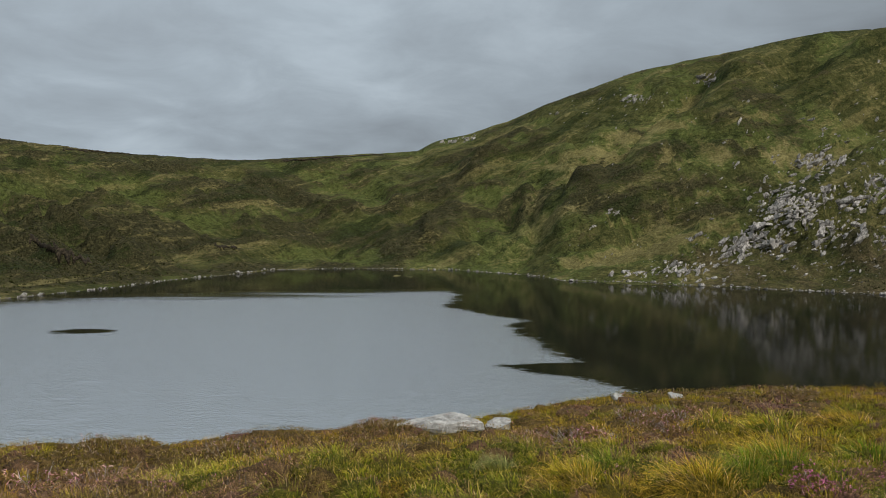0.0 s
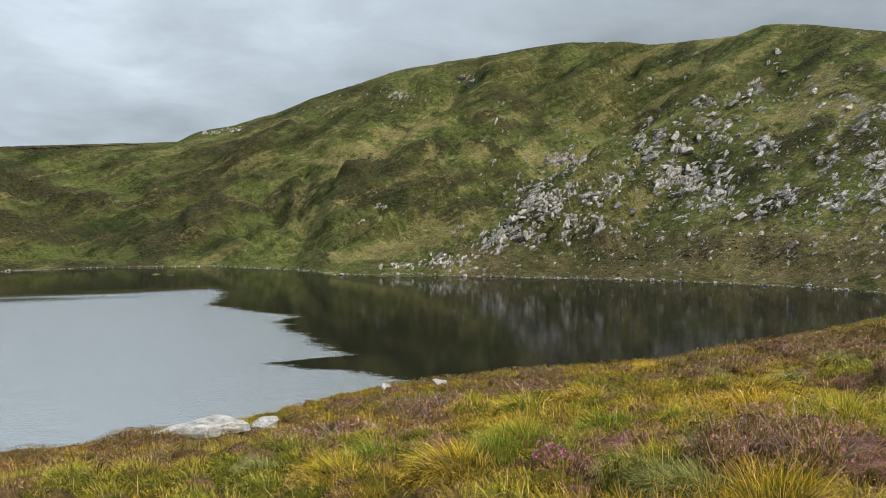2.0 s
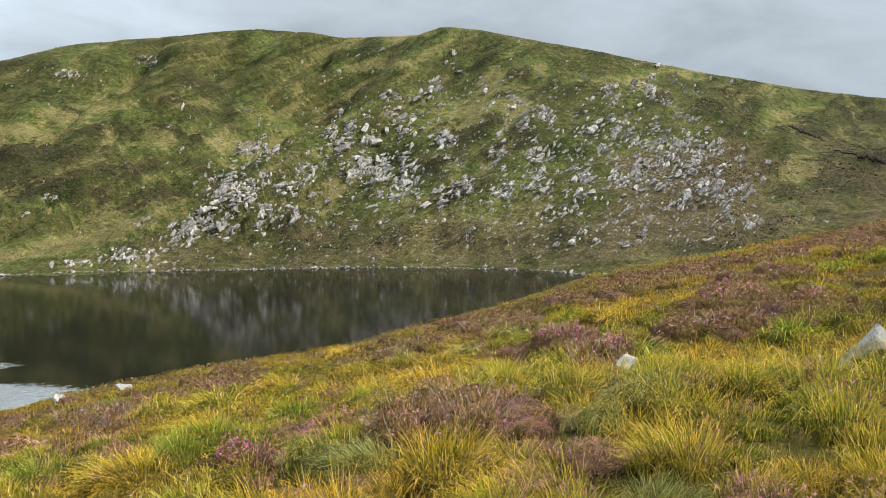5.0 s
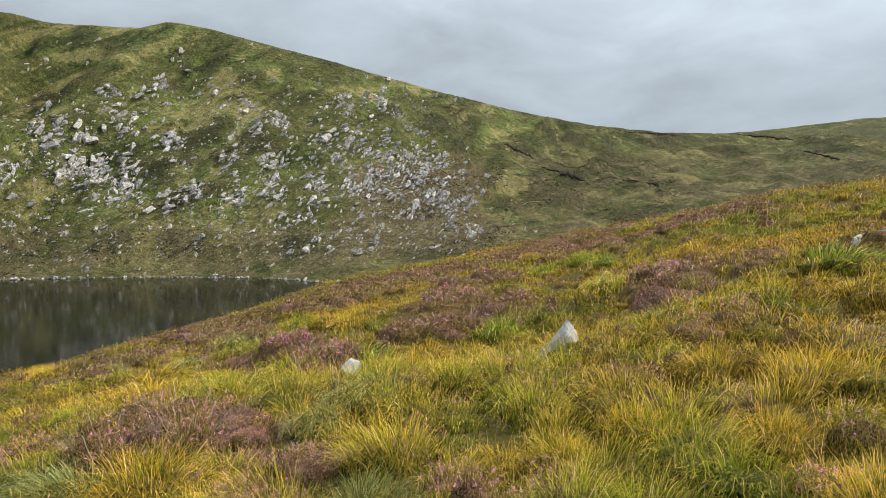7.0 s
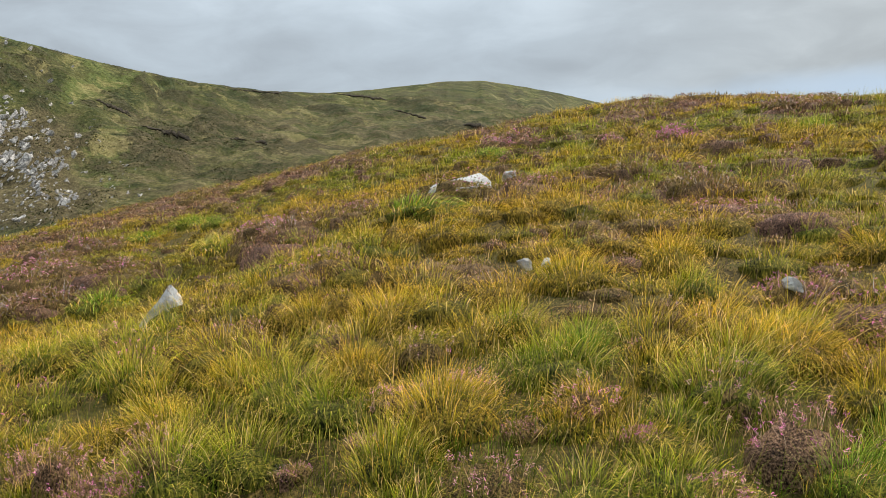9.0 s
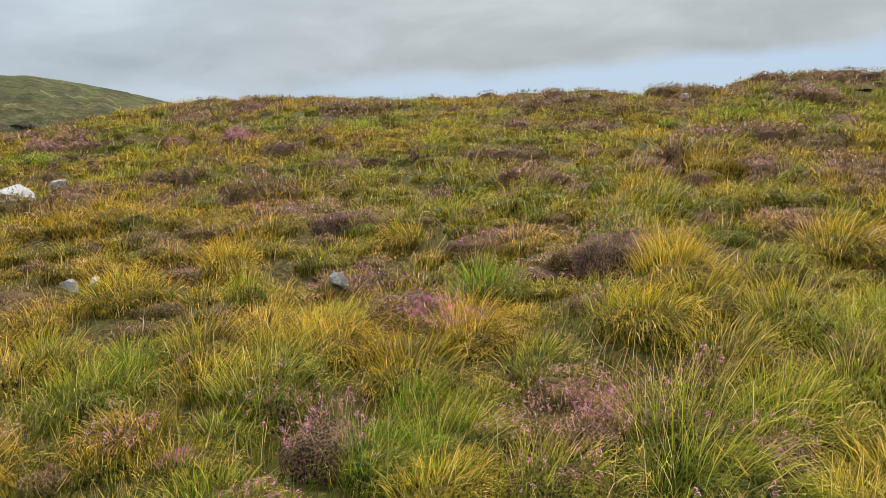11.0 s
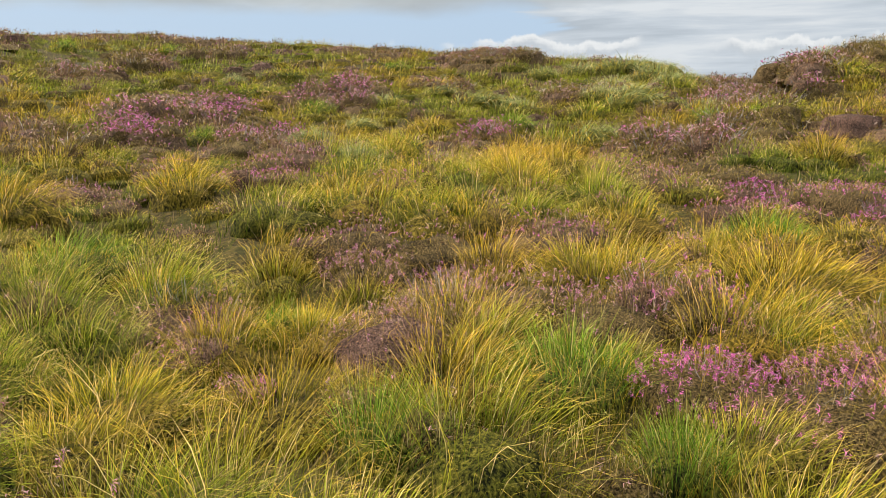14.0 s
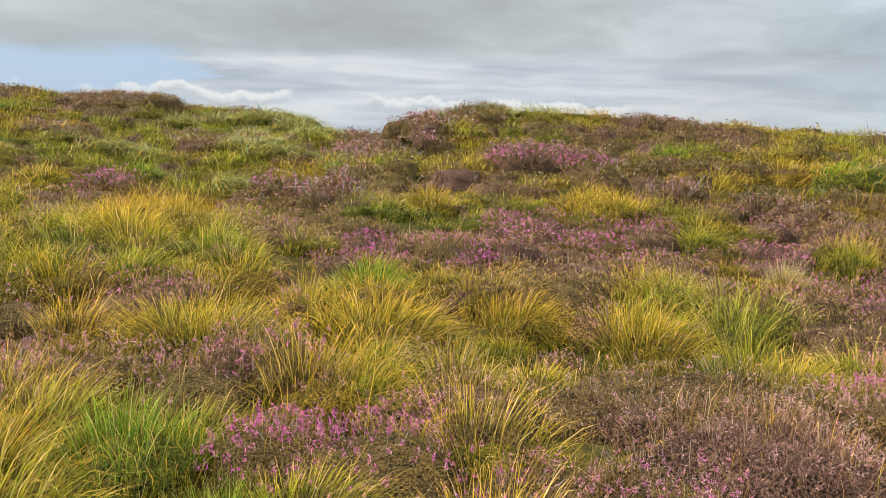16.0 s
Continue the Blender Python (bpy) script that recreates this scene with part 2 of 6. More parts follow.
def water_material():
    m, g = material("lake_water")
    p = g.node("ShaderNodeNewGeometry").outputs["Position"]
    xyz = g.node("ShaderNodeSeparateXYZ", (p,))
    x, y = xyz.outputs[0], xyz.outputs[1]
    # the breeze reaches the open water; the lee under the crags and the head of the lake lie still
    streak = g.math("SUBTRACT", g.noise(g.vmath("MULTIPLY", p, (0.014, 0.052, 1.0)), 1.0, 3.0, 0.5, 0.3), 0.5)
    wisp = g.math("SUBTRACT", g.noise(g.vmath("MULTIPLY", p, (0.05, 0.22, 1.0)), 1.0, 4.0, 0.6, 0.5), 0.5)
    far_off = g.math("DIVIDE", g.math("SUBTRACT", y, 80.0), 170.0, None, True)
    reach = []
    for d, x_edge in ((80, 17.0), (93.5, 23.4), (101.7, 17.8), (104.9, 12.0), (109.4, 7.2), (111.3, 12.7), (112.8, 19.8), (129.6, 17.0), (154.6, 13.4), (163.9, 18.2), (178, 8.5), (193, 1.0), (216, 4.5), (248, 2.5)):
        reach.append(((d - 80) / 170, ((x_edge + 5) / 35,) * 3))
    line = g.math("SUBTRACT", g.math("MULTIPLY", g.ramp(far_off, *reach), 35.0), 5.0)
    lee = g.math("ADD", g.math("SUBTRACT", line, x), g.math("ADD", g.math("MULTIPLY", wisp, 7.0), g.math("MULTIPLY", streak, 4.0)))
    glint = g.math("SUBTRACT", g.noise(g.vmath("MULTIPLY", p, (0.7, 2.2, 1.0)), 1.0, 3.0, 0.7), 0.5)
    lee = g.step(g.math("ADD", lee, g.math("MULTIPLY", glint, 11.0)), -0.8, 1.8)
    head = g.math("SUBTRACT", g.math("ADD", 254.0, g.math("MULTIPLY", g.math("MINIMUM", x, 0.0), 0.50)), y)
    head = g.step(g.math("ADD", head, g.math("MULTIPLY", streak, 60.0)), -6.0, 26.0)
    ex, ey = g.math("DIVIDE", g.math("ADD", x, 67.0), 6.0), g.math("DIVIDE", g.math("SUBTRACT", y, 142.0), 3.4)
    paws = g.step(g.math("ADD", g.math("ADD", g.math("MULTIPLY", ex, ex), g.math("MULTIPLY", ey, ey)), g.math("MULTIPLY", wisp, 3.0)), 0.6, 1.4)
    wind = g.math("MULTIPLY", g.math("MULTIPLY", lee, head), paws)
    ripple = g.noise(g.vmath("MULTIPLY", p, (2.2, 3.0, 1.0)), 1.0, 3.0, 0.65)
    swell = g.noise(g.vmath("MULTIPLY", p, (0.2, 0.5, 1.0)), 1.0, 3.0, 0.6)
    height = g.math("ADD", g.math("MULTIPLY", ripple, 0.6), g.math("MULTIPLY", swell, 0.5))
    b = g.node("ShaderNodeBump", {"Strength": g.math("ADD", 0.012, g.math("MULTIPLY", wind, 0.60)), "Distance": 0.3, "Height": height})
    rough = g.math("ADD", 0.07, g.math("MULTIPLY", wind, 0.18))
    # IOR leaves water's own value: low dims the lee's reflections, high brightens the breeze
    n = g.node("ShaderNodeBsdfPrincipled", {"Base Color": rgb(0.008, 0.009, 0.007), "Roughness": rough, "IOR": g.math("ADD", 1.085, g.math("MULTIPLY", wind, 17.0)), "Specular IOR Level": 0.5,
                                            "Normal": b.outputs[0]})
    g.node("ShaderNodeOutputMaterial", (n.outputs[0],))
    return m


def blade_material(name, stops_a, stops_b, dead, shine=0.25):
    """Colour along a blade (u), between two kinds of tuft (v), with drier and greener stretches of moor. Some kinds
    carry shade in their root stops.
    """
    m, g = material(name)
    chart = g.node("ShaderNodeUVMap")
    chart.uv_map = "blade"
    uv = g.node("ShaderNodeSeparateXYZ", (chart.outputs[0],))
    u, v = uv.outputs[0], uv.outputs[1]
    p = g.node("ShaderNodeNewGeometry").outputs["Position"]
    rnd = g.node("ShaderNodeNewGeometry").outputs["Random Per Island"]
    dry = g.noise(p, 0.25, 3.0, 0.6)
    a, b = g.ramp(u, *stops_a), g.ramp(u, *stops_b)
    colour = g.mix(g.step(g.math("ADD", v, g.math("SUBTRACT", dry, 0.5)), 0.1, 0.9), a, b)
    colour = g.mix(g.step(rnd, 0.84, 0.96, 0.0, 0.7), colour, dead)
    tone = g.math("ADD", 0.34, g.math("MULTIPLY", g.math("FRACT", g.math("MULTIPLY", rnd, 7.31)), 1.75))
    colour = g.vmath("MULTIPLY", colour, g.node("ShaderNodeCombineXYZ", (tone, tone, tone)).outputs[0])
    finish(g, colour, 0.75, None, 0.1, shine, 0.32)
    return m


def peat_material():
    m, g = material("moor_soil")
    p = g.node("ShaderNodeNewGeometry").outputs["Position"]
    a = g.noise(p, 1.2, 5.0, 0.65, 0.3)
    b = g.noise(p, 14.0, 4.0, 0.7)
    c = g.noise(p, 45.0, 3.0, 0.7)
    moss = g.ramp(g.math("ADD", g.math("MULTIPLY", b, 0.6), g.math("MULTIPLY", c, 0.4)),
                  (0.38, (0.016, 0.011, 0.005)), (0.48, (0.052, 0.038, 0.010)), (0.60, (0.17, 0.115, 0.030)))
    moss = g.mix(g.step(a, 0.50, 0.62, 0.0, 0.6), moss, rgb(0.075, 0.070, 0.014))
    finish(g, moss, 0.95, g.math("ADD", a, g.math("MULTIPLY", b, 0.5)), 0.08, 0.1)
    return m


HILL, SOIL, ROCK, BOULDER, WATER = hill_material(), peat_material(), rock_material(), boulder_material(), water_material()
# near-black root stops put the shade among the leaves into the colour
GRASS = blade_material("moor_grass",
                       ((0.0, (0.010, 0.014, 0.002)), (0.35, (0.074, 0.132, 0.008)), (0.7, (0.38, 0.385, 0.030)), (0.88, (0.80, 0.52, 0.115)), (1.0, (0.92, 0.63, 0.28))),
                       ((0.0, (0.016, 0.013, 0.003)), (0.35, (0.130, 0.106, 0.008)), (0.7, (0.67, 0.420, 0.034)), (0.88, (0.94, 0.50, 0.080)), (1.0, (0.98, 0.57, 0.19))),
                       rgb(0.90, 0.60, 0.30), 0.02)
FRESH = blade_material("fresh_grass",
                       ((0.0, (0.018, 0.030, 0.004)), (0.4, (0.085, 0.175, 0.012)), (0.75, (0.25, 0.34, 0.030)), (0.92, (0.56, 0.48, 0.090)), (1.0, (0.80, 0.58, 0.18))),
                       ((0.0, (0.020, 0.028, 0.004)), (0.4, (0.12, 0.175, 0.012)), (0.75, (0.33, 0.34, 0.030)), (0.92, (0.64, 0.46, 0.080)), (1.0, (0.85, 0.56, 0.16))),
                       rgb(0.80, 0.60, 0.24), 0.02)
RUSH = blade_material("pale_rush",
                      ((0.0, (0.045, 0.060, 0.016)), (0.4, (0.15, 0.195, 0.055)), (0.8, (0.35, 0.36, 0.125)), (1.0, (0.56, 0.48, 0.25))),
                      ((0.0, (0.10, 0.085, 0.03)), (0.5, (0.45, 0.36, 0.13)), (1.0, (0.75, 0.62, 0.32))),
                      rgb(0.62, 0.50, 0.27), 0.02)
# the darkest stops stand for shade down among the sprigs
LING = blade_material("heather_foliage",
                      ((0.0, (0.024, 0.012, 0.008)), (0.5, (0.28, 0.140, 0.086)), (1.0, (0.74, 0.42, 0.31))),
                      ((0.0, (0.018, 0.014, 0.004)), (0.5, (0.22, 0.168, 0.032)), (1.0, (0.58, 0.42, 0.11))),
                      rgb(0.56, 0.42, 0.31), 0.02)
FLOWER = blade_material("heather_flowers",
                        ((0.0, (0.48, 0.055, 0.29)), (1.0, (0.78, 0.18, 0.50))),
                        ((0.0, (0.40, 0.19, 0.18)), (1.0, (0.70, 0.46, 0.40))),
                        rgb(0.50, 0.34, 0.28), 0.1)
TWIG = blade_material("bare_twigs", ((0.0, (0.16, 0.13, 0.11)), (1.0, (0.42, 0.38, 0.35))), ((0.0, (0.2, 0.17, 0.15)), (1.0, (0.48, 0.44, 0.42))), rgb(0.4, 0.37, 0.35), 0.1)


def body_material(name, green, gold, grain, size):
    """The matted heart of a tussock or cushion: streaks of old and fresh leaves, near-black ones painting the shaded
    gaps.
    """
    m, g = material(name)
    chart = g.node("ShaderNodeUVMap")
    chart.uv_map = "blade"
    uv = g.node("ShaderNodeSeparateXYZ", (chart.outputs[0],))
    p = g.node("ShaderNodeNewGeometry").outputs["Position"]
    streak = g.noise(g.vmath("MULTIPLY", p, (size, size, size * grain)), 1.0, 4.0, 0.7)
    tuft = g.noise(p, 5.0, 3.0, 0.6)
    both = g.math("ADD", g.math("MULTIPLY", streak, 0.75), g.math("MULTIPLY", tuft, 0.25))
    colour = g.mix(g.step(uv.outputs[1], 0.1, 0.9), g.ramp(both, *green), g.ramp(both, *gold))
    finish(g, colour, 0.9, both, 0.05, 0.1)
    return m


# the first stop of each ramp is shade between leaves, laid in as colour
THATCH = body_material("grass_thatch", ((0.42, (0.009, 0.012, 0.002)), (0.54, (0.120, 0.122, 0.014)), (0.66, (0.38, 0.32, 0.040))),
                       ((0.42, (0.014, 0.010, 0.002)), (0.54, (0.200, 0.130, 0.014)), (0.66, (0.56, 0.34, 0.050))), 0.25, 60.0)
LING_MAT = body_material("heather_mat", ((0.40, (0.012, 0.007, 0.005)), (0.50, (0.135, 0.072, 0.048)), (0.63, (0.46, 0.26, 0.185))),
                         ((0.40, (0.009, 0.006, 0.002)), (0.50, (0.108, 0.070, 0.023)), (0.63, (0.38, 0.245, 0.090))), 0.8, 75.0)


# ---- the lie of the land ----
LAKE_Z = -19.5


def hashed(ix, iy, seed):
    n = (ix.astype(np.int64) * 374761393 + iy.astype(np.int64) * 668265263 + seed * 974634777) & 0xFFFFFFFF
    n = ((n ^ (n >> 13)) * 1274126177) & 0xFFFFFFFF
    return ((n ^ (n >> 16)) & 0xFFFF) / 65535.0


def smooth_noise(x, y, seed=0):
    ix, iy = np.floor(x), np.floor(y)
    fx, fy = x - ix, y - iy
    fx, fy = fx * fx * (3 - 2 * fx), fy * fy * (3 - 2 * fy)
    a, b = hashed(ix, iy, seed), hashed(ix + 1, iy, seed)
    c, d = hashed(ix, iy + 1, seed), hashed(ix + 1, iy + 1, seed)
    return (a + (b - a) * fx) * (1 - fy) + (c + (d - c) * fx) * fy - 0.5


def fbm(x, y, seed=0, octaves=4):
    total, amp = 0.0, 1.0
    for k in range(octaves):
        total = total + amp * smooth_noise(x * 2 ** k, y * 2 ** k, seed + 17 * k)
        amp *= 0.5
    return total


def lerp_table(az, pairs):
    """Smooth reading of (bearing, value) pairs round the compass."""
    xs, ys = np.array(pairs[0::2], float), np.array(pairs[1::2], float)
    return np.interp(az, xs, ys)


# bearings in degrees from the head of the lake, clockwise; -50 to 310
CREST_EL = (-60, 6.0, -30, 5.6, -23, 5.05, -15, 4.8, -7, 5.4, -2, 5.75, -0.6, 6.5, 2, 7.05, 5, 8.05, 7.7, 9.2, 11, 10.3, 14.5, 11.4, 19, 12.05, 24, 12.8, 26.5, 13.05,
            30, 12.9, 32.3, 12.62, 34.5, 12.7, 37.8, 12.8, 39.5, 13.33, 42, 13.15, 44.5, 12.66, 50.5, 11.4, 58, 9.5)
CREST_EL_2 = (58, 9.5, 62, 8.48, 66, 7.58, 70, 6.75, 75, 6.1, 79.5, 5.86, 83, 6.1, 87.6, 6.45, 90.3, 6.5, 91.6, 6.3, 94.4, 5.74, 97.4, 5.0, 100, 4.2, 105.5, 2.5, 112, 0.0,
              125, -2.0, 300, -2.0)
CREST_R = (-60, 480, -30, 560, 0, 640, 20, 600, 30, 610, 35, 590, 42, 525, 46, 505, 52, 520, 62, 600, 72, 740, 80, 880, 88, 1150, 100, 1250, 125, 900, 300, 900)
BROW_EL = (-60, -13.5, -30, -14, -23, -14.1, -18.5, -14.6, -10, -14.4, -4, -14, 3, -13.4, 7, -12.7, 12.4, -11.8, 19, -11.1, 24.6, -10.5, 30, -9.85, 33.4, -9.5,
     37, -8.5, 41.5, -7.4, 45.5, -6.5, 50, -5, 53, -4.35, 58.3, -3.38, 63, -2.3, 68, -1.3, 72.3, -0.42, 78.6, 0.82, 83.7, 1.85, 88.8, 2.5, 92.5, 3.07,
     96.9, 3.8, 101.22, 4.21)
BROW_EL_2 = (101.22, 4.21, 105.45, 4.31, 110.45, 4.25, 116.45, 3.83, 123.45, 3.61, 128.95, 3.69, 131.45, 3.33, 134.95, 2.96, 137.95, 2.99, 139.85, 3.58, 142.45,
     3.69, 147.85, 3.14, 153.15, 3.26, 158.15, 3.12, 166.45, 2.72, 170.75, 2.39, 174.95, 1.9, 177.05, 2.24, 180.75, 2.23, 182.65, 1.7, 186.75, 1.52)
BROW_EL_3 = (186.75, 1.52, 190.45, 0.89, 192.95, 0.02, 198.05, -0.16, 198.75, 0.98, 200.45, 1.77, 205.45, 1.99, 209.45, 1.76, 213.45, 1.55, 218.45, 1.33, 222.45,
     1.26, 226.45, 0.96, 230.45, 0.74, 250.34, -0.29, 280, -6, 300, -13.5)
BROW_R = (-60, 22, -30, 23, -5, 27, 5, 30, 12, 40, 20, 46, 30, 46, 40, 44, 50, 48, 60, 55, 75, 60, 95, 58, 105, 50, 120, 42, 140, 40, 155, 46, 175, 44, 186, 36, 191, 30, 197, 34,
          199, 24, 205, 26, 230, 30, 300, 22)
GROUND_9 = (-60, -3, -30, -3.1, 0, -3.05, 17, -2.85, 33, -2.65, 40, -2.45, 50, -2.3, 68, -1.95, 79, -1.6, 90, -1.3, 112, -1.34, 135, -1.15, 150, -1.57, 170,
     -1.49, 200, -1.37, 230, -1.45, 260, -1.73, 300, -3)
GROUND_18 = (-60, -5.2, -30, -5.5, 0, -5.4, 17, -4.9, 33, -4.3, 50, -3.3, 68, -2.3, 79, -1.2, 88, -0.5, 112, -0.08, 123, 0.21, 135, 0.15, 150, -0.73, 160, -1.15,
     170, -1.07, 183, -1.2, 200, -0.64, 230, -0.6, 260, -1.66, 300, -5.2)
SHORE_EL = (-75, -9.0, -60, -7.0, -45, -5.6, -30, -4.76, -24, -4.28, -19.6, -3.75, -15.8, -3.45, -12.6, -3.1, -7.7, -3.02, 0.7, -3.07, 5, -3.32, 7.4, -3.5, 9, -3.78, 13, -3.82,
            22, -3.98, 31, -4.08, 37.4, -4.16, 43.5, -4.33, 47.4, -4.5, 50, -4.75, 52, -4.95)
NEAR_SHORE = (-75, 85, -60, 70, -30, 66, 0, 70, 12, 80, 22, 92, 30, 103, 37, 122, 43, 155, 47, 185, 50, 222, 52, 226)


# dark heathery knolls, and (negative) bright lawns, on the far slopes: bearing, elevation, half breadth, half height in degrees seen from the bank, strength
KNOLLS_1 = (
    (-1.7, 0.2, 1.8, 0.84, 1), (1.2, 2.5, 3.0, 1.06, 0.8), (3.3, 2.1, 2.5, 1.27, 0.7), (1.0, 4.7, 1.7, 0.38, 0.8), (-1.5, -1.6, 2.5, 0.38, 0.8), (6.1,
    6.7, 3.0, 0.76, 0.9), (10.1, 3.7, 1.2, 1.27, 0.7), (12.0, 1.7, 2.7, 1.18, 0.9), (12.8, 4.8, 2.5, 0.59, 0.7), (16.7, 1.0, 2.5, 0.68, 0.8), (15.0,
    3.7, 2.5, 0.68, 0.6), (5.0, -0.7, 1.3, 0.38, 0.7), (8.4, -0.9, 0.8, 0.68, 0.9), (16.1, 6.3, 2.5, 0.55, 0.5), (11.6, 9.9, 1.7, 0.38, 0.5), (-12.7,
    3.0, 2.1, 0.59, 0.9), (-8.5, 1.5, 2.1, 0.46, 0.9), (-15.1, 2.1, 1.7, 0.46, 0.6), (-22.0, 4.0, 4.6, 0.76, 0.5), (-26.4, 0.8, 4.6, 0.68, 0.8))
KNOLLS_2 = (
    (-21.5, -0.8, 6.3, 0.93, 0.9), (-28.3, -2.2, 3.4, 1.06, 0.8), (-17.5, -1.7, 3.4, 0.68, 0.8), (-3.6, 1.9, 1.3, 0.51, 0.6), (27.4, 11.0, 2.1, 0.42,
    0.6), (24.1, 8.6, 2.1, 0.63, 0.7), (19.6, 6.2, 2.5, 0.59, 0.7), (32.7, 9.0, 2.5, 0.76, 0.6), (36.6, 9.9, 3.4, 0.84, 0.5), (44.0, 10.0, 2.5, 0.84,
    0.7), (49.0, 8.8, 2.5, 0.84, 0.5), (62.5, 2.9, 5.1, 0.59, 0.5), (68.2, 3.5, 4.2, 0.51, 0.5), (59.0, 1.7, 2.5, 2.11, 0.6), (41.4, -1.9, 7.6, 0.84,
    0.4))
LAWNS_1 = (
    (11.5, -2.2, 3.0, 0.34, -1), (14.3, -1.6, 2.1, 0.34, -1), (17.4, -0.8, 1.9, 0.38, -1), (19.7, 0.4, 1.5, 0.42, -0.8), (21.9, 2.0, 1.3, 0.42, -0.8),
    (23.8, 3.9, 1.3, 0.42, -0.7), (17.4, 2.3, 2.5, 0.38, -0.9), (13.5, 0.5, 2.5, 0.42, -0.9), (3.2, -0.6, 2.5, 0.38, -0.7), (16.1, 7.9, 1.9, 0.34,
    -0.7), (13.0, 6.8, 1.9, 0.34, -0.7), (10.6, 5.6, 1.9, 0.34, -0.6), (7.3, 4.4, 1.9, 0.34, -0.6), (-6.1, 0.2, 2.1, 0.59, -0.8), (-9.4, -1.9, 3.4,
    0.42, -0.7), (-16.6, 0.5, 1.7, 0.59, -0.9), (-23.6, 2.7, 3.0, 0.59, -0.8), (-11.8, 1.4, 2.1, 0.34, -0.7), (-2.7, 4.4, 3.8, 0.30, -0.4), (-6.9,
    -2.3, 3.4, 0.34, -0.8))
LAWNS_2 = (
    (24.3, 8.7, 3.8, 1.06, -0.5), (-28.1, 2.6, 2.5, 0.59, -0.6), (35.0, 10.7, 3.0, 0.42, -0.8), (24.4, 5.2, 2.5, 0.34, -0.8), (18.5, 2.3, 1.7, 0.51,
    -0.9), (21.9, 2.9, 1.7, 0.42, -0.7), (44.0, 8.0, 2.5, 0.63, -0.5), (38.1, -0.5, 2.5, 0.59, -0.6), (41.4, 0.6, 1.3, 0.84, -0.5), (56.5, 9.5, 6.3,
    0.59, -0.6), (64.1, 2.8, 1.7, 1.06, -0.6), (63.7, 0.0, 1.7, 0.63, -0.7), (51.5, -0.7, 1.7, 0.51, -0.3), (32.5, 0.2, 2.5, 0.68, -0.6))
KNOLLS = KNOLLS_1 + KNOLLS_2
LAWNS = LAWNS_1 + LAWNS_2


def two_tables(az, *tables):
    xs = np.concatenate([np.array(t[0::2], float) + 1e-6 * k for k, t in enumerate(tables)])
    ys = np.concatenate([np.array(t[1::2], float) for t in tables])
    return np.interp(az, xs, ys)


def pchip(xs, ys, q):
    """Monotone cubic through rising knots xs."""
    h = np.diff(xs)
    s = np.diff(ys) / h
    m = np.zeros(len(xs))
    m[0], m[-1] = s[0], s[-1]
    for k in range(1, len(xs) - 1):
        if s[k - 1] * s[k] > 0:
            a, b = 2 * h[k] + h[k - 1], h[k] + 2 * h[k - 1]
            m[k] = (a + b) / (a / s[k - 1] + b / s[k])
    i = np.clip(np.searchsorted(xs, q) - 1, 0, len(h) - 1)
    t = (q - xs[i]) / h[i]
    return (ys[i] * (1 + 2 * t) * (1 - t) ** 2 + m[i] * h[i] * t * (1 - t) ** 2 + ys[i + 1] * t * t * (3 - 2 * t) + m[i + 1] * h[i] * t * t * (t - 1))


AZ = np.concatenate([np.arange(-50, -36, 2.0), np.arange(-36, 104, 0.37), np.arange(104, 236, 0.5), np.arange(236, 310, 2.5)])
RR = np.concatenate([np.geomspace(0.4, 70, 92), np.geomspace(72, 200, 26), np.linspace(203, 760, 132), np.geomspace(775, 4400, 18)])


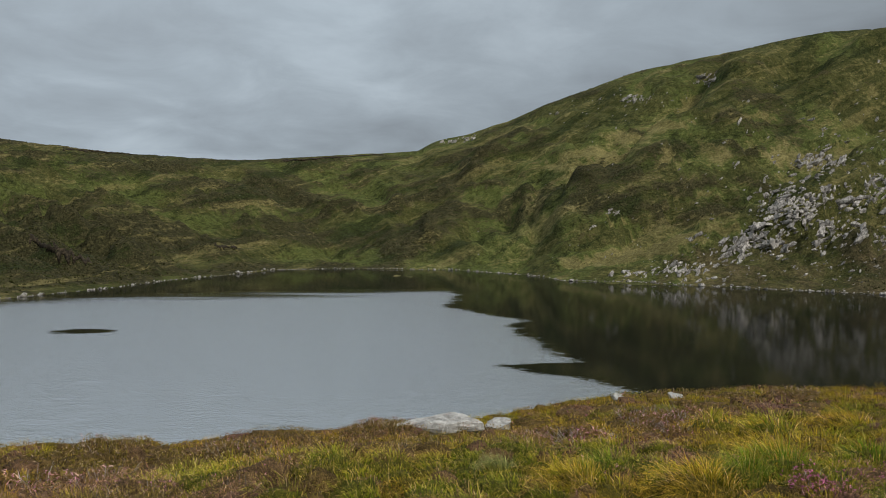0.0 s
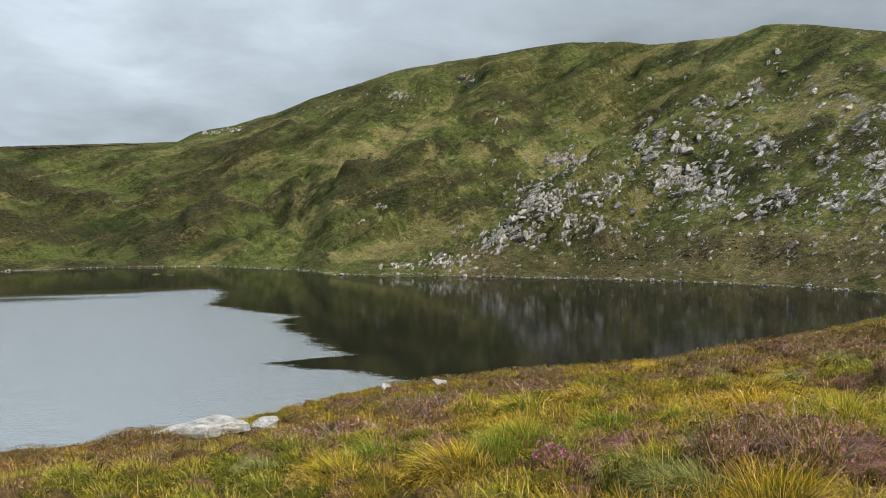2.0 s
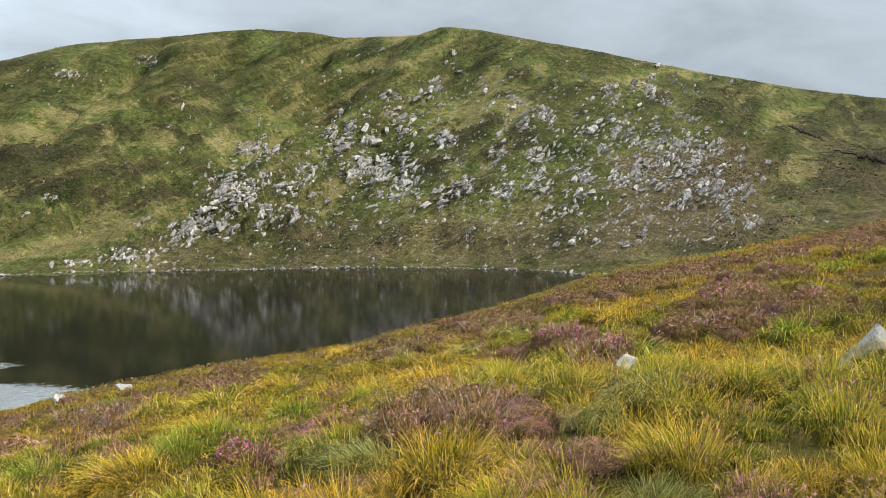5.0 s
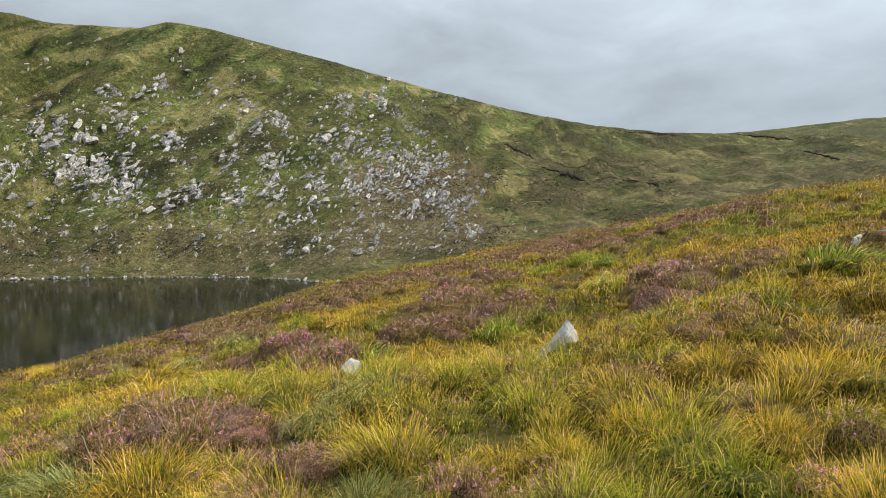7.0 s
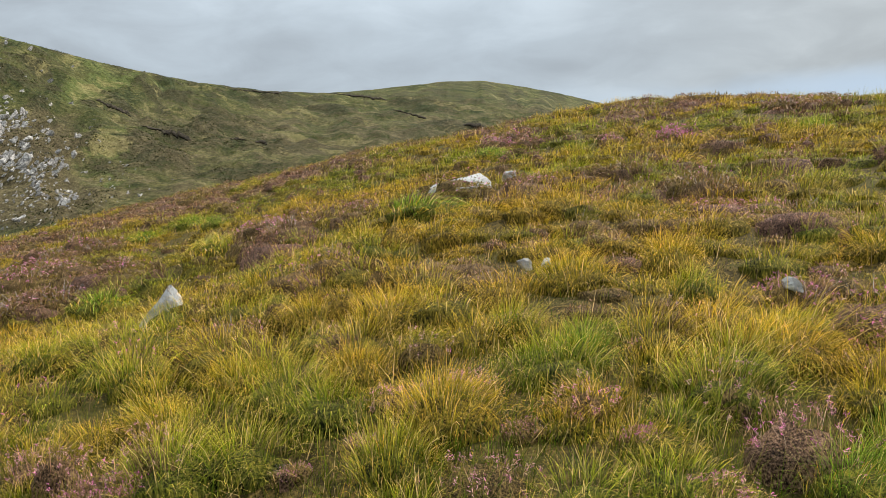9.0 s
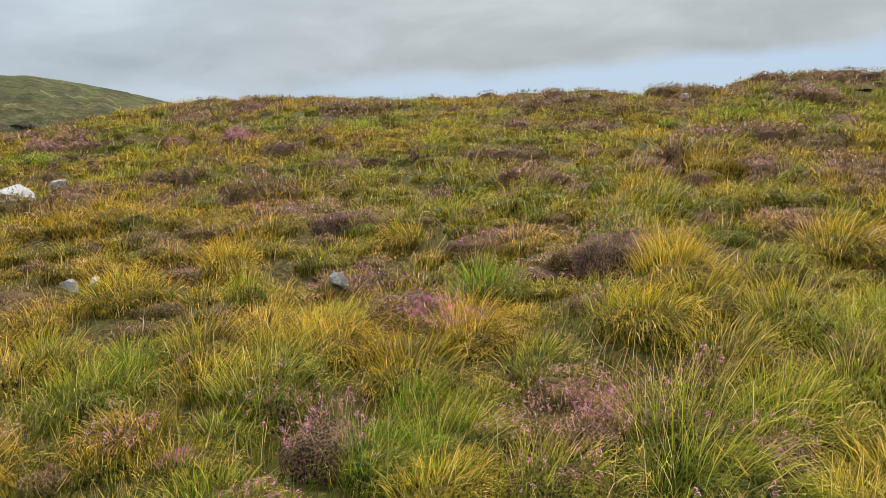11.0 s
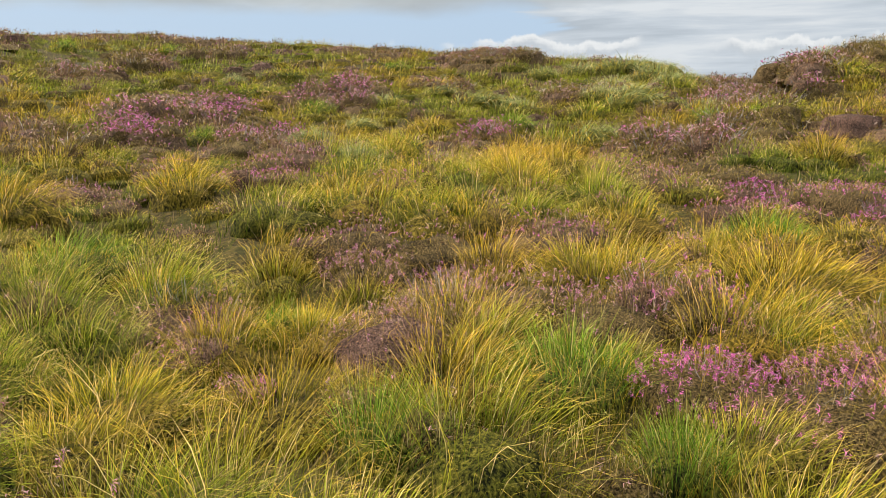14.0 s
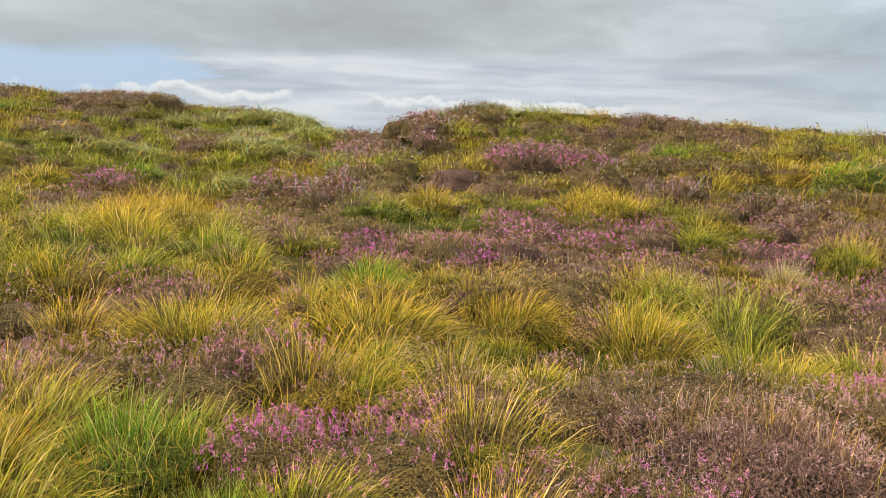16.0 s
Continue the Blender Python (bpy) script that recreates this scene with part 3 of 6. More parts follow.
def profile(az):
    """The ground's height along one bearing."""
    tan = lambda el: math.tan(radians(el))
    brow_r, brow_el = float(lerp_table(az, BROW_R)), float(two_tables(az, BROW_EL, BROW_EL_2, BROW_EL_3))
    r = [0.0, 3.0, 9.0, 18.0, brow_r]
    z9, z18 = float(lerp_table(az, GROUND_9)), float(lerp_table(az, GROUND_18))
    z = [-1.62, -1.62 * 0.7 + z9 * 0.3, z9, z18, brow_r * tan(brow_el + 0.12 * min(1.0, max(0.0, (az - 145) / 8))) - 0.26]
    crest_r = float(lerp_table(az, CREST_R))
    crest_z = crest_r * tan(float(two_tables(az, CREST_EL, CREST_EL_2)))
    if az < 51.8:
        far = LAKE_Z / tan(float(lerp_table(az, SHORE_EL)))
        near = min(float(lerp_table(az, NEAR_SHORE)), far - 3)
        wide = far - near
        deep = min(3.0, 0.06 * wide)
        r += [brow_r + 0.45 * (near - brow_r), near, near + 0.12 * wide, far - 0.06 * wide, far, far + 6]
        z_mid = z[-1] + 0.62 * (LAKE_Z - z[-1])
        z += [z_mid, LAKE_Z, LAKE_Z - deep, LAKE_Z - deep, LAKE_Z, LAKE_Z + 0.8]
        foot = (far + 6, LAKE_Z + 0.8)
    else:
        fade = min(1.0, (az - 51.8) / 50)
        foot = (232.0 + 20 * fade, LAKE_Z + 0.8 + 16 * fade - min(25.0, max(0.0, 0.5 * (az - 104))))
        r += [brow_r + 0.45 * (226 - brow_r), 226.0, foot[0]]
        z += [z[-1] + (0.62 - 0.3 * fade) * (foot[1] - z[-1]), foot[1] - 0.8, foot[1]]
    if crest_z > foot[1] + 4:
        steep = float(np.interp(az, [-30, -10, 0, 20, 32, 40, 60, 75, 90], [0.45, 0.5, 0.42, 0.36, 0.40, 0.52, 0.50, 0.45, 0.45]))
        for k, lean in ((0.25, 0.15), (0.6, 0.06)):
            share = k + (steep - 0.5) * lean * 4 * (1 - k)
            r.append(foot[0] + k * (crest_r - foot[0]))
            z.append(foot[1] + share * (crest_z - foot[1]) - (4 if k < 0.5 else 0))
        r += [crest_r, crest_r + 120, 4500]
        z += [crest_z, crest_z - 3, crest_z - 330]
    else:
        r += [700, 4500]
        z += [foot[1] - 40, -130]
    return pchip(np.array(r), np.array(z), RR)


def ridge(x, y, line, width, lift):
    """A rounded spur (or, with negative lift, a gully) along a line of (bearing, distance) points."""
    pts = [heading(a) * d for a, d in line]
    best = np.full(x.shape, 1e9)
    for p, q in zip(pts, pts[1:]):
        dx, dy = q.x - p.x, q.y - p.y
        t = np.clip(((x - p.x) * dx + (y - p.y) * dy) / (dx * dx + dy * dy), 0, 1)
        d = np.hypot(x - p.x - t * dx, y - p.y - t * dy)
        best = np.minimum(best, d)
    return lift * np.exp(-(best / width) ** 2)


def land():
    Z = np.array([profile(a) for a in AZ])
    A, R = np.meshgrid(np.radians(AZ), RR, indexing="ij")
    X, Y = np.sin(A) * R, np.cos(A) * R
    shore = np.abs(Z - LAKE_Z)
    far = np.clip((R - 190) / 80, 0, 1) * np.clip(shore / 8, 0, 1)
    crest = np.array([float(lerp_table(a, CREST_R)) for a in AZ])[:, None]
    calm = 0.25 + 0.75 * np.clip(np.abs(R - crest) / 90, 0, 1)
    ridged = 0.22 - np.abs(fbm(X / 60, Y / 60, 41, 4))
    rough = 6.0 * fbm(X / 75, Y / 75, 3, 4) + 8.0 * ridged * (0.15 + 0.85 * np.clip((37 - AZ[:, None]) / 8, 0, 1)) + 4.6 * fbm(X / 15, Y / 15, 9, 3)
    lean_x, lean_y = X * 0.85 + Z * 0.5, Z * 1.6 - X * 0.55 + Y * 0.3
    knoll = fbm(lean_x / 26, lean_y / 11, 72, 4)
    Z = Z + far * calm * (rough + 7.0 * np.maximum(knoll, 0))
    # narrow grassy runnels slant down the bowl
    runnel = np.exp(-(fbm(lean_x / 62, lean_y / 15, 55, 2) / 0.035) ** 2) * np.clip((38 - AZ[:, None]) / 6, 0, 1) * far
    Z = Z - 2.4 * runnel * calm
    for line, width, lift in (
            (((40, 500), (35.5, 445), (31, 395), (27, 355), (22, 322), (15, 300)), 26, 17),
            (((33, 500), (28, 450), (23, 400), (17, 352)), 24, -11),
            (((24, 560), (19, 480), (13, 425), (7, 392), (2, 376)), 20, 13),
            (((31, 570), (25, 500), (20, 440)), 12, 8),
            (((3, 520), (1, 450), (-2, 400)), 18, 8),
            (((7.2, 480), (6.8, 430), (6.5, 388)), 3.2, -3.5),
            (((13, 490), (10.5, 440), (8.5, 405), (6.7, 380)), 5, -5),
            (((17, 450), (14, 400), (10, 366)), 11, 9),
            (((20, 560), (15, 470), (11, 430)), 9, -8),
            (((33, 590), (30, 530), (27, 480)), 7, -4),
            (((36, 590), (33.5, 540), (31, 500)), 9, -3),
            (((-30, 305), (-26.5, 290), (-24.2, 282)), 3.5, -4),
            (((-20.5, 300), (-19, 294)), 3, -3),
            (((-12, 520), (-9, 450), (-8, 400)), 16, -8)):
        Z = Z + far * ridge(X, Y, line, width, lift)
    seen_el = np.degrees(np.arctan2(Z, R))
    # spurs and hollows slant down towards the head of the lake
    slant = np.interp(AZ, [-40, -8, 2, 12, 40, 60], [-2.4, -2.0, 0.2, 1.5, 1.7, 1.0])[:, None]
    across, down = AZ[:, None] - slant * seen_el, 0.5 * AZ[:, None] + seen_el
    wander = 0.8 * fbm(AZ[:, None] / 3.0, seen_el / 1.6, 23, 3)
    spur = 0.24 - np.abs(fbm(across / 3.4 + wander, down / 8.0, 33, 2)) - 0.45 * np.abs(fbm(across / 1.5 + wander, down / 3.5, 37, 3))
    bowl = far * calm * np.clip((46 - AZ[:, None]) / 14, 0.25, 1)
    Z = Z + bowl * 17.0 * spur
    fray = 0.75 * fbm(X / 16 + Z / 11, Y / 16 + Z / 7, 95, 4)
    B = AZ[:, None] + 0 * R
    shrub, lawn = np.zeros(Z.shape), np.zeros(Z.shape)
    for a, e, wide, high, weight in KNOLLS + LAWNS:
        part_of = np.exp(-np.clip(((B - a) / wide) ** 2 + ((seen_el - e) / high) ** 2 + 1.6 * fray, 0, 30) ** 1.5) * abs(weight) * (R > 228)
        if weight > 0:
            shrub = np.maximum(shrub, part_of)
        else:
            lawn = np.maximum(lawn, part_of)
    Z = Z + far * calm * (shrub * (2.2 + 6.0 * fray) - 0.8 * lawn)
    # hold the crests to their height
    goal = np.tan(np.radians(two_tables(AZ, CREST_EL, CREST_EL_2))) + 0.0012 * fbm(AZ * 1.1, AZ * 0, 31, 3)
    span = np.clip((R - 250) / (crest - 250), 0, 1) ** 1.5
    for _ in range(2):
        top = np.max(np.where(R > 240, Z / R, -1), axis=1)
        Z = Z + np.where(AZ < 106, goal - top, 0)[:, None] * R * span
    brow = np.array([float(lerp_table(a, BROW_R)) for a in AZ])[:, None]
    near = np.clip((R - 1.5) / 3, 0, 1) * np.clip((1.6 * brow - R) / 15, 0, 1)
    Z = Z + near * (0.22 * fbm(X / 1.8, Y / 1.8, 21, 3) + 0.46 * fbm(X / 7, Y / 7, 5, 2) * np.clip(np.abs(R - brow) / 12, 0.25, 1))
    # where heather and bilberry stand, and where the grass is lush
    bend = 12 * fbm(X / 40, Y / 40, 61, 2)
    cover = 0.34 + 0.45 * fbm((X + bend) / 36, (Y - bend) / 36, 71, 3) + 1.1 * knoll + 0.010 * rough + 0.62 * shrub - 0.60 * lawn + 0.35 * fray + 0.55 * spur
    lush = 0.27 + 1.0 * fbm(X / 50, Y / 50, 81, 3) + 0.3 * fbm(X / 9, Y / 9, 82, 2) + 0.85 * lawn - 0.9 * spur
    el = np.degrees(np.arctan2(Z, R))
    bump = lambda v, lo, hi, soft: np.clip((v - lo) / soft, 0, 1) * np.clip((hi - v) / soft, 0, 1)
    cover = cover + 0.12 * bump(B, 26, 64, 6) * bump(el, -6, 0.2, 1.5) + 0.25 * bump(B, -60, -8, 8) * bump(R, 200, 330, 40)
    cover = cover + 0.30 * np.clip(1 - np.abs(R - crest) / 45, 0, 1) * bump(B, -60, 6, 6) - 0.30 * bump(B, -6, 16, 5) * bump(R, 250, 395, 25)
    cover = cover + 0.22 * bump(B, -3, 8, 4) * bump(R, 395, 470, 25) - 0.10 * bump(B, 40, 64, 5) * bump(el, 2, 14, 2)
    # heather thinned or thickened by bearing to imitate sunny and clouded slopes
    cover = cover - 0.55 * runnel - 0.16 * bump(B, -10, 32, 8) + 0.04 * bump(B, 36, 66, 6)
    cover = cover + 0.16 * np.clip((14 - B) / 20, 0, 1) - 0.20 * bump(B, 22, 62, 8)
    cover = np.where(B > 72, cover * 0.6 + 0.22, cover) + 0.12 * bump(B, 58, 84, 8)
    lush = lush + 0.15 * bump(B, -4, 30, 8) - 0.35 * runnel + 0.18 * bump(B, -32, 0, 8) + 0.05 * bump(B, 36, 56, 5) * bump(el, 3, 12, 2) - 0.5 * bump(B, 64, 110, 8) - 0.45 * bump(B, 26, 66, 5) * bump(el, -7, 0.8, 1.5) - 0.4 * bump(B, 52, 64, 3) * bump(el, -1, 5, 1.5)
    stony = 0.45 * bump(B, 58, 104, 8) * bump(el, -3, 6.2, 2) + 0.85 * bump(B, 50, 64, 4) * bump(el, -3, 5.5, 2) + 0.5 * bump(B, 12, 66, 6) * bump(el, -7, 0.3, 1.2)
    apron = bump(B, 8, 22, 4) * np.exp(-((el - np.interp(B, [8, 13, 17, 22], [-2.6, -1.9, -0.9, 1.0])) / 0.55) ** 2)
    lush = np.minimum(lush, np.interp(B, [2, 10], [0.60, 1.0]))
    cover, lush, stony = cover - 0.9 * apron, lush + 0.9 * apron, stony * (1 - apron)
    return X, Y, Z, np.clip(cover, 0, 1), np.clip(lush, 0, 1), np.clip(stony, 0, 1)


LX, LY, LZ, COVER, LUSH, STONY = land()


def ground(x, y, field=None):
    """Height of the ground, or another of its fields, at points of the plan."""
    F = LZ if field is None else field
    az = np.degrees(np.arctan2(x, y))
    az = np.where(az < -50, az + 360, az)
    r = np.hypot(x, y)
    i = np.clip(np.searchsorted(AZ, az) - 1, 0, len(AZ) - 2)
    j = np.clip(np.searchsorted(RR, r) - 1, 0, len(RR) - 2)
    s = np.clip((az - AZ[i]) / (AZ[i + 1] - AZ[i]), 0, 1)
    t = np.clip((r - RR[j]) / (RR[j + 1] - RR[j]), 0, 1)
    return (F[i, j] * (1 - s) + F[i + 1, j] * s) * (1 - t) + (F[i, j + 1] * (1 - s) + F[i + 1, j + 1] * s) * t


def mesh_from(name, verts, faces, mats, uv=None, smooth=True, face_mat=None):
    """A mesh from arrays; faces is an (n, 3) or (n, 4) array, or a list of such arrays."""
    faces = faces if isinstance(faces, list) else [faces]
    me = bpy.data.meshes.new(name)
    sizes = np.concatenate([np.full(len(f), f.shape[1], np.int32) for f in faces])
    loops = np.concatenate([f.ravel() for f in faces]).astype(np.int32)
    me.vertices.add(len(verts))
    me.vertices.foreach_set("co", np.ascontiguousarray(verts, np.float32).ravel())
    me.loops.add(len(loops))
    me.loops.foreach_set("vertex_index", loops)
    me.polygons.add(len(sizes))
    me.polygons.foreach_set("loop_start", np.concatenate([[0], np.cumsum(sizes)[:-1]]).astype(np.int32))
    me.polygons.foreach_set("loop_total", sizes)
    me.polygons.foreach_set("use_smooth", np.full(len(sizes), smooth, bool))
    if face_mat is not None:
        me.polygons.foreach_set("material_index", face_mat.astype(np.int32))
    if uv is not None:
        layer = me.uv_layers.new(name="blade")
        layer.data.foreach_set("uv", np.ascontiguousarray(uv[loops], np.float32).ravel())
    for m in mats:
        me.materials.append(m)
    me.update(calc_edges=True)
    me.validate()
    return me


def build_ground():
    n, k = LX.shape
    verts = np.stack([LX, LY, LZ], -1).reshape(-1, 3)
    verts = np.vstack([verts, [[0, 0, -1.62]]])
    i = np.arange(n)[:, None]
    j = np.arange(k - 1)[None, :]
    i2 = (i + 1) % n
    quads = np.stack([i * k + j, i2 * k + j, i2 * k + j + 1, i * k + j + 1], -1)[..., ::-1].reshape(-1, 4)
    hub = np.stack([np.arange(n) * k, np.full(n, n * k), ((np.arange(n) + 1) % n) * k], -1)[..., ::-1]
    band = np.broadcast_to(RR[None, :-1], (n, k - 1)).ravel()
    brow = np.repeat([float(lerp_table(a, BROW_R)) for a in AZ], k - 1)
    which = np.concatenate([(band < brow * 1.15).astype(int), np.ones(n, int)])
    me = mesh_from("ground", verts, [quads, hub], [HILL, SOIL], face_mat=which)
    for name, field in (("cover", COVER), ("lush", LUSH), ("stony", STONY)):
        layer = me.attributes.new(name, "FLOAT", "POINT")
        layer.data.foreach_set("value", np.append(field.ravel(), 0.5).astype(np.float32))
    tagged(new("ground", me), "rough moor and grassy hillsides round a small lake", "ground", kind="structure")


build_ground()


def build_lake():
    az = np.radians(np.arange(-80, 58, 1.0))
    r = np.linspace(35, 420, 60)
    A, R = np.meshgrid(az, r, indexing="ij")
    verts = np.stack([np.sin(A) * R, np.cos(A) * R, np.full(A.shape, LAKE_Z)], -1).reshape(-1, 3)
    n, k = A.shape
    i, j = np.arange(n - 1)[:, None], np.arange(k - 1)[None, :]
    quads = np.stack([i * k + j, i * k + j + 1, (i + 1) * k + j + 1, (i + 1) * k + j], -1).reshape(-1, 4)
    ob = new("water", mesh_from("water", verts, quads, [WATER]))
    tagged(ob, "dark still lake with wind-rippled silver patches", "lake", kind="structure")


build_lake()


# ---- rocks ----
def part(name, me, parent, label=""):
    ob = new(name, me)
    ob.parent = parent
    return tagged(ob, label)


def block_mesh(name, seed, size, mat, corners=15, square=0.75):
    """An angular block: the hull of points on a squared-off ellipsoid."""
    rng = np.random.default_rng(seed)
    p = rng.normal(size=(corners, 3))
    p /= np.linalg.norm(p, axis=1)[:, None]
    p = np.sign(p) * np.abs(p) ** square * np.array(size) * rng.uniform(0.8, 1.1, (corners, 1))
    bm = bmesh.new()
    for q in p:
        bm.verts.new(q)
    hull = bmesh.ops.convex_hull(bm, input=bm.verts)
    bmesh.ops.delete(bm, geom=list({v for v in hull["geom_interior"] if isinstance(v, bmesh.types.BMVert)}), context="VERTS")
    me = bpy.data.meshes.new(name)
    bm.to_mesh(me)
    bm.free()
    me.materials.append(mat)
    return me


def weathered_mesh(name, seed, size, mat, taper=0.0, cuts=14, level=4):
    """A weathered boulder: a ball cut by flat faces, softened and pitted."""
    rng = np.random.default_rng(seed)
    bm = bmesh.new()
    bmesh.ops.create_icosphere(bm, subdivisions=level, radius=1.0)
    co = np.array([v.co for v in bm.verts])
    for _ in range(cuts):
        n = rng.normal(size=3)
        n /= np.linalg.norm(n)
        d = rng.uniform(0.42, 0.76)
        over = np.maximum(co @ n - d, 0)
        co = co - 0.97 * over[:, None] * n
    co = co / np.abs(co).max(axis=0)
    if size[0] > 2.4 * size[2]:
        co[:, 2] = np.where(co[:, 2] > 0.4, 0.4 + 0.3 * (co[:, 2] - 0.4), co[:, 2])
    co[:, :2] *= 1 - taper * (co[:, 2:3] + 1) / 2
    co[:, 0] += 0.60 * taper * co[:, 2]
    bump = fbm(co[:, 0] * 2.2 + seed, co[:, 1] * 2.2 + co[:, 2] * 1.7, seed, 4)
    crack = np.abs(fbm(co[:, 0] * 1.3 + co[:, 2] + seed, co[:, 1] * 1.5 - co[:, 2], seed + 5, 3))
    co = co * (1 + 0.14 * bump + 0.05 * fbm(co[:, 0] * 9 + seed, co[:, 1] * 9 + co[:, 2] * 8, seed + 9, 2) - 0.10 * np.exp(-(crack / 0.03) ** 2))[:, None] * np.array(size)
    for v, q in zip(bm.verts, co):
        v.co = q
    me = bpy.data.meshes.new(name)
    bm.to_mesh(me)
    bm.free()
    me.materials.append(mat)
    return me


def spot(az, r):
    h = heading(az) * r
    return h.x, h.y, float(ground(np.array([h.x]), np.array([h.y]))[0])


# the boulders on the near bank: bearing, distance, half sizes, sink, turn, tilt, label
BOULDERS = (
    (-0.4, 24.1, (1.75, 0.8, 0.52), -0.24, 0, (3, -3), "long pale lichened granite slab in the bank"),
    (4.3, 24.4, (0.52, 0.40, 0.36), -0.14, 10, (0, 4), "small pale granite boulder beside a slab"),
    (16.9, 38.6, (0.42, 0.32, 0.30), -0.14, 10, (0, 8), "pale granite boulder on the grassy brow"),
    (12.8, 36.2, (0.40, 0.32, 0.24), -0.10, 60, (0, 0), "low pale granite boulder on the grassy brow"),
    (52.6, 13.5, (0.25, 0.2, 0.20), -0.22, 30, (-14, 0), "small lichened granite stone among grass tussocks"),
    (67.5, 12.0, (0.46, 0.32, 0.42), -0.12, 0, (-8, 0), "pointed pale granite stone standing in heather"),
    (89.2, 16.9, (0.80, 0.60, 0.24), -0.12, 0, (12, -13), "broad pale granite slab in the moor grass"),
    (92.6, 18.4, (0.26, 0.22, 0.16), -0.16, 40, (0, 0), "mossy yellowed stone beside a slab"),
    (93.7, 8.9, (0.10, 0.08, 0.08), -0.15, 20, (0, 14), "small white stone in the grass"),
    (95.3, 8.9, (0.08, 0.06, 0.06), -0.12, 70, (0, 0), "small straw-coloured stone in the grass"),
    (111.7, 8.0, (0.10, 0.08, 0.08), -0.24, 20, (0, 10), "small cream stone among heather"),
    (135.8, 31.0, (0.22, 0.18, 0.14), -0.20, 0, (0, 0), "grey stone half hidden in grass"),
)
for seed, (az, r, size, sink, turn, tilt, label) in enumerate(BOULDERS):
    x, y, z = spot(az, r)
    ob = new("boulder", weathered_mesh("boulder", 40 + seed, size, BOULDER, 0.62 if size[2] == 0.42 else 0.0))
    ob.matrix_world = pose(x, y, z + size[2] * 0.1 - sink, tilt[0], tilt[1], -az + turn)
    tagged(ob, label, "boulder")

# outcrops on the far slope: bearing, elevation, half breadth, half height in degrees seen from the bank, size of the blocks
CRAGS_1 = (
    (20.4, -1.5, 1.48, 0.76, 1.2), (22.8, -0.3, 1.35, 0.93, 1.3), (23.5, -1.2, 0.93, 0.63, 1.3), (21.4, -0.7, 1.06, 0.59, 0.9), (24.0, 1.7, 1.69,
    1.27, 0.7), (25.5, 1.3, 0.76, 1.06, 1.1), (27.9, 1.6, 0.76, 0.63, 1.4), (28.6, -0.1, 0.51, 0.68, 1.9), (26.9, -0.1, 0.93, 0.59, 1.1), (25.7, -1.0,
    0.34, 0.42, 1.2), (29.5, 2.9, 0.84, 0.84, 0.9), (26.6, 2.4, 0.76, 0.51, 1), (32.1, 5.8, 1.06, 1.18, 1), (34.2, 5.8, 0.93, 1.06, 1.4), (37.0, 6.2,
    0.93, 0.76, 1.5), (33.8, 2.9, 1.69, 1.06, 1), (34.8, 3.1, 1.27, 0.93, 1.1), (37.1, 2.7, 1.27, 1.39, 1.3), (36.1, 1.3, 1.69, 0.38, 1.1), (36.8,
    4.0, 0.63, 0.30, 1.3))
CRAGS_2 = (
    (38.9, 9.2, 0.63, 0.51, 1), (38.0, 8.4, 0.51, 0.42, 1), (39.7, 5.5, 0.51, 0.59, 1.1), (39.3, 1.1, 0.84, 0.51, 1.1), (41.1, 1.8, 0.84, 0.84, 1.1),
    (35.6, 8.5, 0.84, 0.42, 0.7), (26.2, 4.6, 1.69, 0.51, 0.6), (45.5, 6.7, 0.59, 0.59, 1.5), (45.1, 7.9, 0.63, 0.51, 1), (47.1, 7.1, 0.84, 0.68, 1),
    (49.9, 5.7, 1.06, 0.42, 1.2), (48.1, 4.8, 0.42, 0.25, 1), (51.1, 4.2, 0.76, 0.38, 1.5), (52.0, 8.2, 0.84, 0.93, 1.1), (53.4, 8.8, 0.42, 0.42,
    1.1), (54.5, 8.4, 0.59, 0.76, 1.1), (55.9, 7.7, 0.51, 0.68, 1), (52.4, 6.3, 0.76, 0.30, 1), (52.5, 5.4, 0.59, 0.34, 1.1), (54.2, 4.7, 1.06, 0.59,
    1.1))
CRAGS_3 = (
    (46.5, 3.9, 0.84, 0.68, 1.1), (43.6, 4.1, 0.63, 0.84, 1), (43.8, 1.4, 1.06, 0.84, 1.4), (46.6, 1.8, 0.93, 1.06, 1.3), (49.6, 2.5, 1.01, 0.68,
    1.2), (48.5, 0.0, 1.27, 0.59, 1.3), (50.1, 1.2, 0.76, 0.51, 1.1), (52.2, 2.2, 0.68, 0.93, 1.1), (53.9, 1.5, 0.59, 0.51, 1.3), (56.3, 2.3, 0.30,
    0.51, 1.8), (56.1, 4.2, 0.93, 0.93, 1), (57.4, 3.7, 1.06, 1.27, 1), (59.0, 4.4, 0.59, 0.51, 0.9), (58.8, 1.7, 0.93, 1.06, 1), (57.2, 0.6, 0.59,
    0.59, 1.1), (61.2, 1.2, 0.59, 0.51, 1), (54.2, 3.1, 0.93, 0.51, 1.1), (57.5, 6.2, 0.51, 0.34, 1), (54.9, 5.8, 0.42, 0.51, 1), (60.7, 3.3, 0.42,
    0.30, 0.9))
